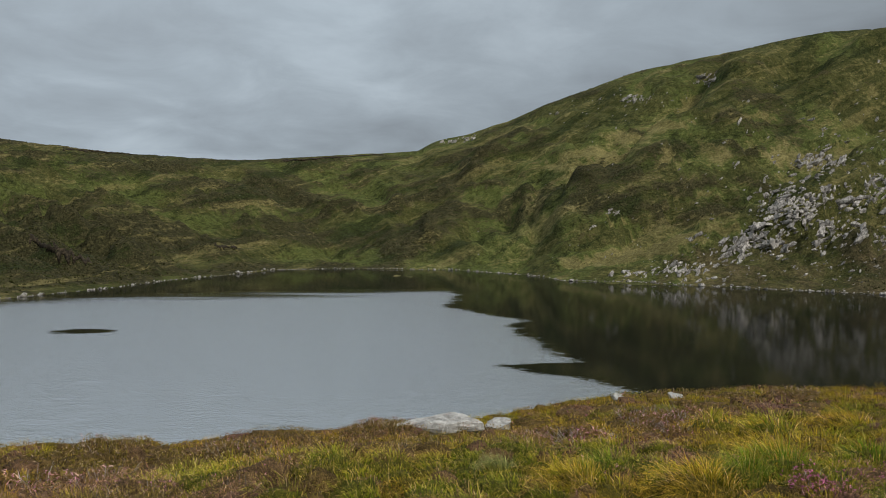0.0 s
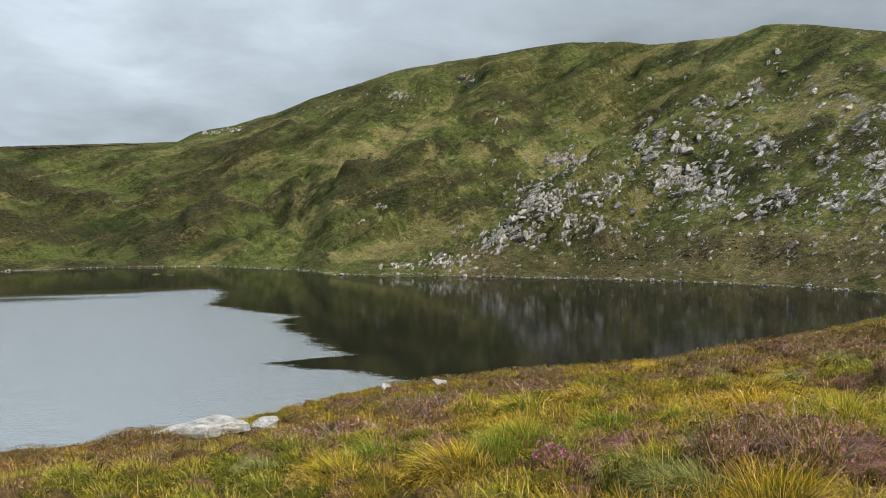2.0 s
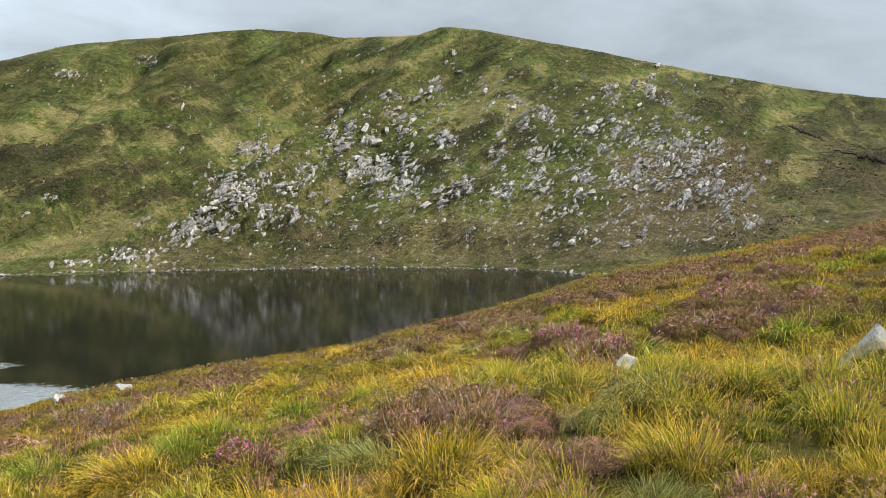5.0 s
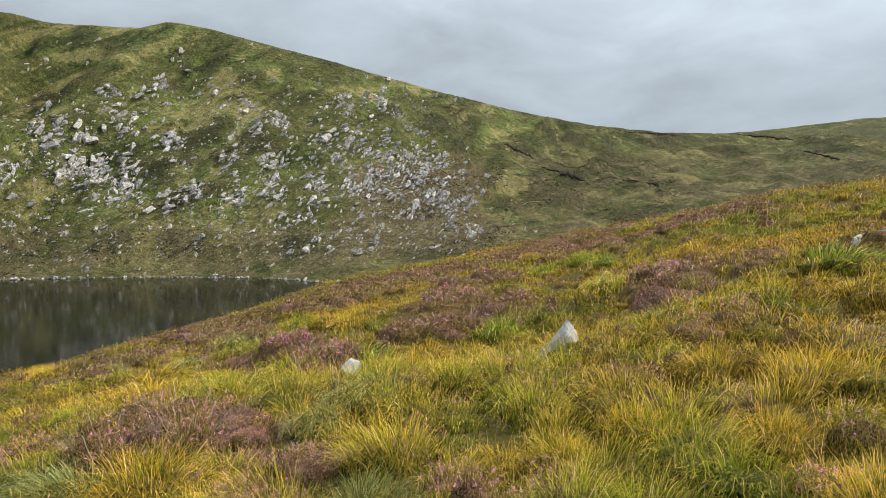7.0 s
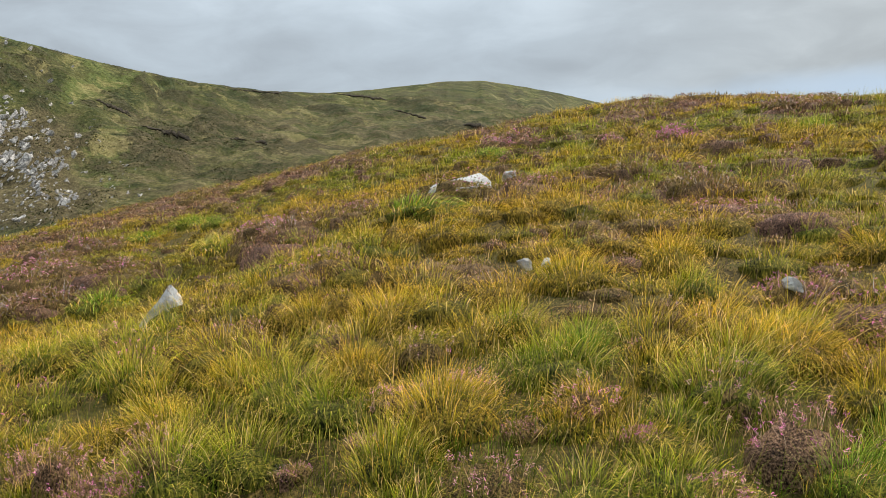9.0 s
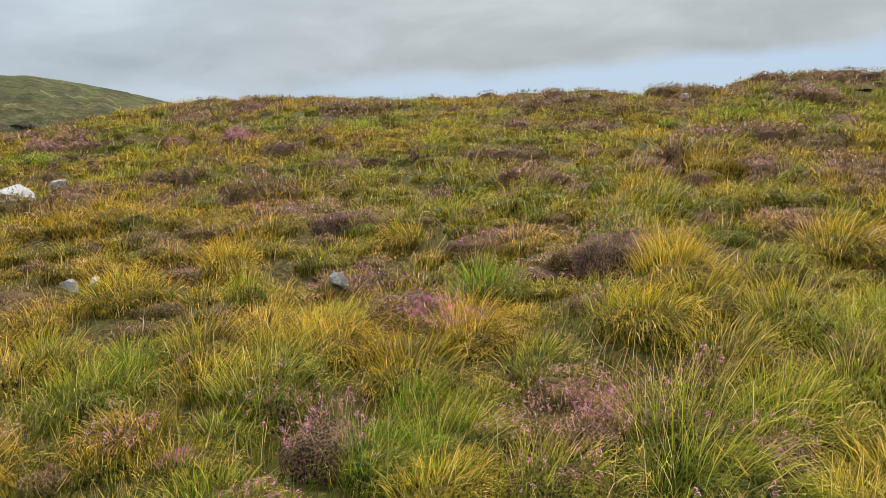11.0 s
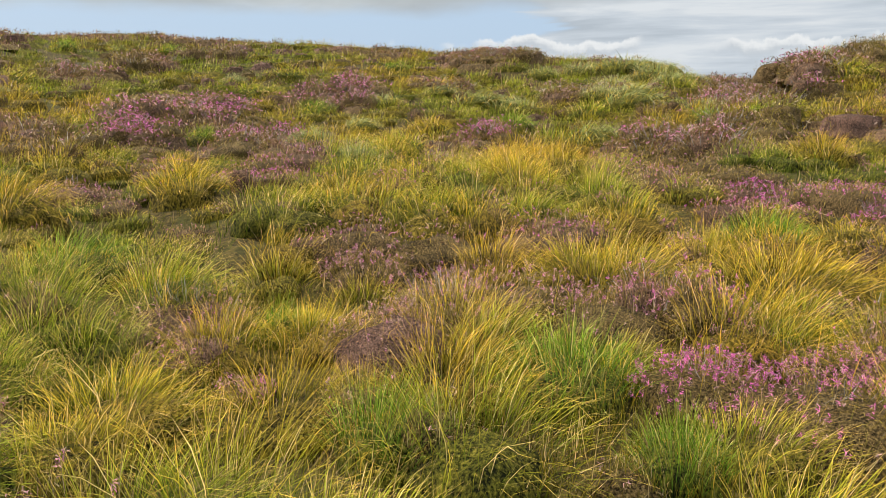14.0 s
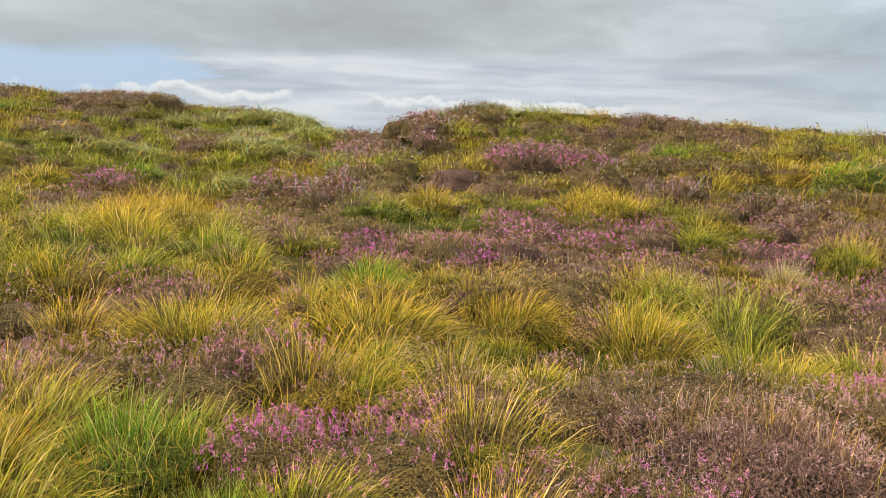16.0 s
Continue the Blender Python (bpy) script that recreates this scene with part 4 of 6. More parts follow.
CRAGS_4 = (
    (54.2, -1.9, 0.34, 0.21, 1.1), (41.3, 1.8, 0.63, 0.51, 1), (39.6, 5.7, 0.42, 0.51, 1), (42.8, 6.6, 0.38, 0.25, 0.9), (49.2, -2.4, 0.42, 0.25,
    0.9), (49.8, -1.4, 0.42, 0.34, 0.9), (59.6, 0.3, 0.84, 0.51, 0.9), (60.9, -0.8, 1.27, 0.42, 0.7), (53.1, -2.5, 1.06, 0.25, 0.7))
CRAGS_TOP = ((18.6, 10.5, 0.9, 0.35, 0.7), (0.3, 6.5, 0.6, 0.25, 0.6), (1.6, 6.7, 0.5, 0.2, 0.6), (14.0, 9.3, 1.0, 0.3, 0.5), (12.4, 1.2, 0.5, 0.2, 0.5), (11.0, 0.1, 0.3, 0.1, 0.5), (17.2, -2.9, 1.6, 0.25, 0.8), (14.2, -3.1, 0.8, 0.12, 0.6))
CRAGS = CRAGS_1 + CRAGS_2 + CRAGS_3 + CRAGS_4 + CRAGS_TOP
# loose stones strewn between them: bearing, elevation, spreads, how many, breadth
STREWN = (
    (17.7, -2.9, 2.5, 0.5, 30, 0.40), (31.0, 3.0, 7.0, 3.6, 150, 0.42), (42.0, 8.0, 6.8, 2.2, 100, 0.36), (38.5, -2.0, 17.0, 1.6, 150, 0.22), (58.6, 1.1, 2.5, 2.1, 70, 0.46),
    (57.8, -1.0, 5.1, 1.6, 90, 0.30), (49.5, 3.4, 7.5, 3.4, 190, 0.50), (55.5, 4.2, 2.6, 3.0, 80, 0.62), (12.5, 9.2, 6.0, 1.2, 24, 0.20), (-14, 1.2, 9.0, 1.6, 14, 0.10), (13.0, 4.0, 8.0, 3.0, 24, 0.14), (93.4, 6.0, 0.5, 0.12, 10, 0.07),
    (33.0, 1.0, 7.0, 2.8, 110, 0.36), (45.0, 2.6, 6.0, 3.2, 60, 0.42), (34.0, -2.3, 10.0, 0.9, 90, 0.20), (50.0, -1.6, 5.0, 1.0, 60, 0.28))


def slope_spot(az, el):
    """Where the line of sight at that bearing and elevation meets the far slope."""
    r = np.arange(228.0, 900.0, 0.6)
    a = radians(az)
    z = ground(np.sin(a) * r, np.cos(a) * r)
    k = np.nonzero(z >= r * math.tan(radians(el)))[0]
    return (math.sin(a) * r[k[0]], math.cos(a) * r[k[0]], z[k[0]], r[k[0]]) if len(k) else None


def build_crags():
    rng = np.random.default_rng(11)
    spots = []
    for az, el, wide, high, breadth in CRAGS:
        half = 0.275 * breadth
        for _ in range(max(3, int(1.55 * math.pi * wide * high / (1.9 * half * half)))):
            a, d = rng.uniform(0, 6.28), math.sqrt(rng.uniform(0, 1)) * (1 + 0.12 * rng.normal())
            b = az + math.cos(a) * d * wide
            where = slope_spot(b, el + math.sin(a) * d * high)
            if where:
                x, y, z, r = where
                spots.append((min(4.5, r * radians(half) * rng.lognormal(-0.08, 0.42)), x, y, z, b, rng.uniform(-1, 1, 4)))
    for az, el, wide, high, count, breadth in STREWN:
        for _ in range(int(count * 2.4)):
            u = rng.normal(size=2) * 0.82
            where = slope_spot(az + u[0] * wide, el + u[1] * high)
            if where:
                x, y, z, r = where
                spots.append((min(3.0, r * radians(breadth) * 0.50 * rng.lognormal(-0.3, 0.5)), x, y, z, az + u[0] * wide, rng.uniform(-1, 1, 4)))
    spots.sort(key=lambda s: -s[0])
    kinds = [block_mesh("crag_block", 100 + k, (1.0, (0.34, 0.50, 0.42)[k % 3], (0.45, 0.60, 0.40)[k % 3]), ROCK, 13, 0.5) for k in range(9)]
    left_v, left_f, count = [], [], 0
    data = []
    for me in kinds:
        v = np.array([q.co for q in me.vertices])
        me.calc_loop_triangles()
        data.append((v, np.array([t.vertices for t in me.loop_triangles])))
    for n, (size, x, y, z, az, w) in enumerate(spots):
        turn = pose(x, y, z - 0.05 * size, 0, 0, -az + 25 * w[2]) @ pose(0, 0, 0, 55 + 18 * w[0]) @ pose(0, 0, 0, 0, 15 * w[3], (54 + 15 * w[1]) if az > 42 else (50 + 34 * w[1]))
        m = turn @ Matrix.Diagonal((size, size, size * (1 + 0.25 * w[3]), 1))
        # splintered pieces lie close about each block
        for _ in range(rng.integers(0, 3) if size > 0.9 else 0):
            q = rng.normal(size=3) * size * np.array([0.75, 0.75, 0.0])
            px, py = x + q[0], y + q[1]
            pz = float(ground(np.array([px]), np.array([py]))[0])
            k = size * rng.uniform(0.25, 0.65)
            mm = np.array(pose(px, py, pz, 0, 0, -az + 30 * rng.normal()) @ pose(0, 0, 0, 55 + 18 * rng.normal()) @ pose(0, 0, 0, 0, 0, 48 + 30 * rng.normal()) @ Matrix.Diagonal((k, k, k, 1)))
            v, f = data[rng.integers(9)]
            left_v.append(v @ mm[:3, :3].T + mm[:3, 3])
            left_f.append(f + count)
            count += len(v)
        if n < 290:
            ob = new("crag_block", kinds[n % 9])
            ob.matrix_world = m
            tagged(ob, "pale grey angular granite block bedded in hillside turf" if size > 2.4 else "small grey granite block on the hillside turf", "rock",
                   "granite blocks on the hillside")
        else:
            v, f = data[n % 9]
            mm = np.array(m)
            left_v.append(v @ mm[:3, :3].T + mm[:3, 3])
            left_f.append(f + count)
            count += len(v)
    me = mesh_from("scree", np.vstack(left_v), np.vstack(left_f), [ROCK], smooth=False)
    tagged(new("scree", me), "loose grey granite scree strewn down the hillside", "scree", kind="stuff")


build_crags()


# eroded peat edges on the slopes and skyline: bearing and elevation of both ends, height of the bank
PEAT_EDGES = (
    (-26.46, 5.13, -21.77, 4.97, 0.75), (-11.84, 4.86, -4.42, 5.5, 0.65), (-28.49, -1.0, -24.54, -2.58, 0.8), (-16.59, -1.36, -15.03, -1.52, 0.5),
    (89.19, 3.34, 91.11, 2.94, 1.1), (84.01, 4.59, 86.45, 3.89, 0.8), (72.64, 6.22, 76.06, 5.89, 0.8), (79.79, 5.85, 83.7, 5.29, 0.8),
    (72.26, 2.77, 73.48, 2.66, 0.65), (74.02, 2.52, 74.85, 2.38, 0.65), (64.13, 5.26, 65.74, 4.55, 0.6), (63.69, 5.56, 66.0, 4.3, 0.6),
    (66.38, 3.78, 69.71, 2.71, 0.5))


def build_peat_edges():
    m, g = material("bare_peat")
    p = g.node("ShaderNodeNewGeometry").outputs["Position"]
    lumps = g.noise(p, 0.9, 5.0, 0.7)
    finish(g, g.ramp(lumps, (0.38, (0.014, 0.011, 0.008)), (0.52, (0.042, 0.033, 0.022)), (0.66, (0.11, 0.085, 0.05))), 0.95, lumps, 0.4, 0.1)
    rng = np.random.default_rng(14)
    for az0, el0, az1, el1, high in PEAT_EDGES:
        rows = []
        for t in np.linspace(0, 1, 28):
            where = slope_spot(az0 + t * (az1 - az0), el0 + t * (el1 - el0) - 0.03)
            if where is None:
                continue
            x, y, _, r = where
            out = r + 1.2 * rng.normal()
            k = high * (math.sin(math.pi * min(1, max(0, t))) ** 0.4 + 0.05) * rng.uniform(0.65, 1.15)
            ring = []
            for dr, up in ((-0.9, -0.5), (-0.7, 0.35 * k), (-1.0, 0.85 * k), (0.4, k), (3.0, 0.6 * k), (4.0, -0.6)):
                px, py = x * (out + dr) / r, y * (out + dr) / r
                ring.append((px, py, float(ground(np.array([px]), np.array([py]))[0]) + up))
            rows.append(ring)
        if len(rows) < 4:
            continue
        v = np.array(rows).reshape(-1, 3)
        n, k = len(rows), 6
        i, j = np.arange(n - 1)[:, None], np.arange(k)[None, :]
        faces = np.stack([i * k + j, (i + 1) * k + j, (i + 1) * k + (j + 1) % k, i * k + (j + 1) % k], -1).reshape(-1, 4)
        tagged(new("peat_bank", mesh_from("peat_bank", v, faces, [m])), "dark eroded peat edge in the hillside turf", "peat bank", "peat banks on the hillside")


build_peat_edges()


def build_shore_stones():
    rng = np.random.default_rng(5)
    kinds = [block_mesh("shore_stone", 300 + k, (1.0, 0.75, 0.6), ROCK, 13, 0.85) for k in range(6)]
    for n in range(230):
        az = rng.uniform(-30, 51.5)
        far = LAKE_Z / math.tan(radians(float(lerp_table(az, SHORE_EL))))
        r = far + rng.normal() * 0.8 + 0.6
        size = rng.lognormal(-0.72, 0.45) * (1.2 if az > 9 else 1.0)
        x, y, _ = spot(az, r)
        z = max(LAKE_Z, float(ground(np.array([x]), np.array([y]))[0]))
        ob = new("shore_stone", kinds[n % 6])
        ob.matrix_world = pose(x, y, z + 0.15 * size, rng.uniform(-20, 20), rng.uniform(-20, 20), rng.uniform(0, 360)) @ Matrix.Scale(size, 4)
        tagged(ob, "pale rounded stone at the water's edge", "stone", "stones along the lake shore")
    verts, faces, count = [], [], 0
    for n in range(620):
        az = rng.uniform(-32, 51.6)
        far = LAKE_Z / math.tan(radians(float(lerp_table(az, SHORE_EL))))
        x, y, zz = spot(az, far + abs(rng.normal()) * 1.0)
        me = kinds[n % 6]
        if n < 6:
            me.calc_loop_triangles()
        m = np.array(pose(x, y, max(zz, LAKE_Z), 0, 0, rng.uniform(0, 360)))
        v = np.array([q.co for q in me.vertices]) * rng.uniform(0.18, 0.5)
        verts.append(v @ m[:3, :3].T + m[:3, 3])
        faces.append(np.array([t.vertices for t in me.loop_triangles]) + count)
        count += len(v)
    tagged(new("shingle", mesh_from("shingle", np.vstack(verts), np.vstack(faces), [ROCK], smooth=False)),
           "grey shingle along the waterline", "shingle", kind="stuff")


build_shore_stones()


# ---- grass and heather of the moor ----
WIND = 240.0


def blade_arrays(base, way, lean, droop, length, width, hue, rng, points=5):
    """Curved tapering blades: 3 points a spike, 4 or 6 a bent narrow leaf, 5 or 7 a broad-based one. way: compass radians they lean to; lean, droop: radians from upright, at the root and added at the tip."""
    n = len(base)
    h = np.stack([np.sin(way), np.cos(way), np.zeros(n)], 1)
    up = np.array([0.0, 0.0, 1.0])
    phi = np.where(rng.uniform(size=n) < 0.6, way + np.pi / 2 + rng.normal(size=n) * 0.4, rng.uniform(0, 2 * np.pi, n))
    side = np.stack([np.sin(phi), np.cos(phi), np.zeros(n)], 1) * (width * 0.5)[:, None]
    narrow = points % 2 == 0
    steps = points // 2
    spots, at = [base], base
    for k in range(steps):
        a = lean + droop * (k / max(1, steps - 1))
        at = at + (length / steps)[:, None] * (h * np.sin(a)[:, None] + up * np.cos(a)[:, None])
        spots.append(at)
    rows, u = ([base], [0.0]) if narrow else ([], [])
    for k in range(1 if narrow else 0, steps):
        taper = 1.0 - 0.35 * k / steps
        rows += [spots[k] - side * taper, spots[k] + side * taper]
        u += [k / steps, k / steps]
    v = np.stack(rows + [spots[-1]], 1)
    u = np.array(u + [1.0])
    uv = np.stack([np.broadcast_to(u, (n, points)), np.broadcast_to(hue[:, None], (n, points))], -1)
    k = np.arange(n)[:, None] * points
    first = 1 if narrow else 0
    faces = [k + np.array([[first + 2 * j, first + 2 * j + 1, first + 2 * j + 3, first + 2 * j + 2]]) for j in range(steps - 1 - first)]
    faces.append(k + np.array([[points - 3, points - 2, points - 1]]))
    if narrow:
        faces.append(k + np.array([[0, 2, 1]]))
    return v.reshape(-1, 3), faces, uv.reshape(-1, 2).copy()


def dome_arrays(centre, radius, height, hue, rng, seg=9, rings=3, lump=0.16):
    """Many low lumpy mounds at once: the close matted body of tussocks and heather cushions."""
    n = len(centre)
    th = 2 * np.pi * np.arange(seg)[None, :] / seg + rng.uniform(0, 6.28, (n, 1))
    top = centre + np.stack([np.zeros(n), np.zeros(n), height], 1)
    rows, u = [top[:, None]], [np.ones((n, 1))]
    for k in range(1, rings + 1):
        a = k / rings * np.pi / 2
        r = radius[:, None] * math.sin(a) * (1 + lump * rng.normal(size=(n, seg)))
        z = height[:, None] * math.cos(a) * (1 + lump * rng.normal(size=(n, seg))) - (0.14 if k == rings else 0)
        rows.append(centre[:, None] + np.stack([np.sin(th) * r, np.cos(th) * r, z], -1))
        u.append(np.full((n, seg), max(0.0, math.cos(a))))
    v, u = np.concatenate(rows, 1), np.concatenate(u, 1)
    size = 1 + rings * seg
    uv = np.stack([u, np.broadcast_to(hue[:, None], (n, size))], -1)
    start = np.arange(n)[:, None] * size
    i = np.arange(seg)
    j = (i + 1) % seg
    cap = np.stack([np.zeros(seg, int), 1 + j, 1 + i], 1)
    faces = [(start[:, :, None] + cap[None]).reshape(-1, 3)]
    for k in range(rings - 1):
        a, b = 1 + k * seg, 1 + (k + 1) * seg
        quad = np.stack([a + i, a + j, b + j, b + i], 1)
        faces.append((start[:, :, None] + quad[None]).reshape(-1, 4))
    return v.reshape(-1, 3), faces, uv.reshape(-1, 2).copy()


def fleck_arrays(centre, size, hue, rng, rise=0.0):
    """Tiny petals and leafy shoots: three-cornered flecks, the more upright the higher rise is."""
    n = len(centre)
    a, b = rng.normal(size=(n, 3)) + np.array([0, 0, rise]), rng.normal(size=(n, 3))
    a /= np.linalg.norm(a, axis=1)[:, None]
    b -= (a * b).sum(1)[:, None] * a
    b /= np.linalg.norm(b, axis=1)[:, None]
    a, b = a * size[:, None] * 1.5, b * size[:, None] * 0.42
    v = np.stack([centre - a * 0.7 - b * 0.8, centre - a * 0.7 + b * 0.8, centre + a], 1)
    uv = np.stack([np.broadcast_to([0.3, 0.6, 1.0], (n, 3)), np.broadcast_to(hue[:, None], (n, 3))], -1)
    return v.reshape(-1, 3), [np.arange(n)[:, None] * 3 + np.array([[0, 1, 2]])], uv.reshape(-1, 2).copy()


def blade_mesh(name, chunks, mat):
    verts, uvs, count = [], [], 0
    groups = {}
    for v, faces, uv in chunks:
        for f in faces:
            groups.setdefault(f.shape[1], []).append(f + count)
        verts.append(v)
        uvs.append(uv)
        count += len(v)
    return mesh_from(name, np.vstack(verts), [np.vstack(f) for f in groups.values()], [mat], np.vstack(uvs))


def tussock_blades(centre, radius, height, hue, count, width, rng, points=5, wind=0.42):
    """Leaves of many tussocks at once: they spring from the matted mound and arch outward and downwind; centre is (n, 3)."""
    n = len(centre)
    c = np.repeat(centre, count, 0)
    R, Hh, hu = np.repeat(radius, count), np.repeat(height, count), np.repeat(hue, count)
    m = len(c)
    theta = rng.uniform(0, 2 * np.pi, m)
    s = np.sqrt(rng.uniform(0, 1, m))
    base = c + np.stack([np.sin(theta) * s * R * 0.62, np.cos(theta) * s * R * 0.62, Hh * 0.42 * np.sqrt(1 - 0.92 * s * s) - 0.02], 1)
    # each tussock is combed its own way
    comb = np.repeat(radians(WIND) + rng.normal(size=n) * 0.7, count)
    pull = np.repeat(wind * rng.uniform(0.4, 1.5, n), count)
    out = s * rng.uniform(0.6, 1.2, m)
    hx = np.sin(theta) * out + np.sin(comb) * pull + rng.normal(size=m) * 0.16
    hy = np.cos(theta) * out + np.cos(comb) * pull + rng.normal(size=m) * 0.16
    lean = np.clip(np.hypot(hx, hy) * 0.72, 0.03, 1.2)
    return blade_arrays(base, np.arctan2(hx, hy), lean, rng.uniform(0.3, 1.5, m) * (0.45 + 0.8 * lean), Hh * rng.uniform(0.45, 1.0, m) * (1.05 - 0.25 * s),
                        width * rng.uniform(0.6, 1.3, m), np.clip(hu + rng.normal(size=m) * 0.09, 0, 1), rng, points)


def sward_blades(centre, radius, height, hue, count, width, rng):
    """Short loose grass spread over the ground."""
    c = np.repeat(centre, count, 0)
    m = len(c)
    off = rng.uniform(-1, 1, (m, 2)) * np.repeat(radius, count)[:, None]
    base = c + np.concatenate([off, np.full((m, 1), -0.02)], 1)
    base[:, 2] = ground(base[:, 0], base[:, 1]) - 0.02
    way = radians(WIND) + rng.normal(size=m) * 1.1
    return blade_arrays(base, way, np.abs(rng.normal(size=m)) * 0.5 + 0.15, rng.uniform(0.2, 1.2, m), height * rng.uniform(0.5, 1.2, m), width * rng.uniform(0.7, 1.3, m),
                        np.clip(np.repeat(hue, count) + rng.normal(size=m) * 0.1, 0, 1), rng, 3)


def heather_clumps(centre, radius, height, hue, sprigs, flecks, width, leaf, rng, points=4):
    """Sprigs and tiny leaves over low cushions of heather. Returns the arrays and the sprigs' tips."""
    c = np.repeat(centre, sprigs, 0)
    R, Hh, hu = np.repeat(radius, sprigs), np.repeat(height, sprigs), np.repeat(hue, sprigs)
    m = len(c)
    theta, s = rng.uniform(0, 2 * np.pi, m), np.sqrt(rng.uniform(0, 1, m))
    dome = np.sqrt(np.clip(1 - 0.9 * s * s, 0, 1))
    base = c + np.stack([np.sin(theta) * s * R, np.cos(theta) * s * R, Hh * dome * 0.80 - 0.02], 1)
    lean = np.abs(0.7 * s + rng.normal(size=m) * 0.35)
    arr = blade_arrays(base, theta + rng.normal(size=m) * 0.8, lean, rng.uniform(-0.4, 0.4, m), (0.025 + Hh * 0.30) * rng.uniform(0.4, 1.3, m), width * rng.uniform(0.6, 1.4, m),
                       np.clip(hu + rng.normal(size=m) * 0.2, 0, 1), rng, points)
    tips = arr[0].reshape(-1, points, 3)[:, -1]
    c = np.repeat(centre, flecks, 0)
    R, Hh, hu = np.repeat(radius, flecks), np.repeat(height, flecks), np.repeat(hue, flecks)
    m = len(c)
    theta, s = rng.uniform(0, 2 * np.pi, m), np.sqrt(rng.uniform(0, 1, m))
    dome = np.sqrt(np.clip(1 - 0.92 * s * s, 0, 1))
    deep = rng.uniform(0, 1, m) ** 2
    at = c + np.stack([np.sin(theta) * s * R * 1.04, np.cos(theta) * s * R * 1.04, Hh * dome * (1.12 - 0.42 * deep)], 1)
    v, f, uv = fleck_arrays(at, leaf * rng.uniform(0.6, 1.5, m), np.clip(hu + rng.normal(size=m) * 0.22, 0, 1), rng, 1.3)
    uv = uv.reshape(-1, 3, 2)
    # deeper leaves are coloured darker: shade inside the cushion set as colour
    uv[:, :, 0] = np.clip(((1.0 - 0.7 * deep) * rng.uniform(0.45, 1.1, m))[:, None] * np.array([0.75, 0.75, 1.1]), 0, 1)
    return [arr, (v, f, uv.reshape(-1, 2))], tips


def flower_chunk(tips, share, size, per, spread, rng, pink):
    """Spikes of small bells at the chosen tips."""
    pick = np.nonzero(rng.uniform(size=len(tips)) < share)[0]
    pick = np.repeat(pick, per)
    at = tips[pick] + rng.normal(size=(len(pick), 3)) * spread * np.array([0.55, 0.55, 0.9]) + np.array([0, 0, spread * 0.6])
    return fleck_arrays(at, size * rng.uniform(0.6, 1.3, len(pick)), np.clip(1 - pink[pick] + rng.normal(size=len(pick)) * 0.2, 0, 1), rng)


# stretches thick with heather, by bearing: bearing, distance, half breadth, half depth, pinkness
HEATHER_1 = (
    (7.5, 17.1, 0.64, 1.40, 0.3), (15.3, 23.5, 1.23, 2.70, 0.25), (23.9, 9.0, 0.50, 0.20, 0.8), (29.9, 10.9, 0.44, 0.97, 0.8), (41.0, 8.3, 0.81, 0.90,
    0.25), (42.4, 33.1, 2.44, 5.19, 0.4), (45.1, 7.7, 0.31, 0.64, 0.45), (48.9, 20.2, 0.81, 1.69, 0.6), (52.2, 36.4, 1.74, 3.82, 0.4), (59.3, 19.3,
    1.12, 1.83, 0.35), (60.8, 4.5, 0.23, 0.08, 0.7), (61.3, 23.5, 2.06, 3.83, 0.45), (62.5, 32.7, 2.15, 2.30, 0.4), (66.2, 4.4, 0.21, 0.14, 0.9),
    (68.2, 51.1, 3.74, 8.23, 0.5), (69.7, 8.6, 0.09, 0.21, 0.5), (71.4, 8.6, 0.46, 0.38, 0.35), (75.1, 19.5, 0.78, 1.28, 0.5), (75.5, 18.2, 0.80,
    1.73, 0.4), (77.3, 4.2, 0.12, 0.04, 0.5))
HEATHER_2 = (
    (78.7, 10.5, 0.30, 0.11, 0.6), (79.2, 43.1, 2.37, 5.21, 0.5), (81.1, 18.3, 0.60, 0.95, 0.4), (81.8, 4.3, 0.09, 0.03, 0.5), (92.2, 30.2, 1.66,
    2.57, 0.5), (93.9, 4.0, 0.10, 0.03, 0.6), (94.2, 15.7, 0.51, 1.12, 0.5), (94.5, 6.6, 0.28, 0.27, 0.4), (99.5, 25.9, 0.66, 0.65, 0.6), (99.9, 17.7,
    0.64, 1.41, 0.15), (100.6, 14.6, 0.53, 0.79, 0), (100.7, 4.1, 0.07, 0.02, 1), (102.1, 5.8, 0.25, 0.09, 0.5), (102.7, 38.4, 2.39, 5.25, 0.3),
    (103.5, 24.1, 0.79, 1.15, 0.7), (105.9, 14.7, 0.74, 0.97, 0), (109.2, 4.3, 0.12, 0.04, 0.7), (112.2, 8.3, 0.47, 0.50, 0.5), (113.6, 29.4, 2.14,
    1.85, 0.35), (116.8, 4.0, 0.11, 0.04, 0.7))
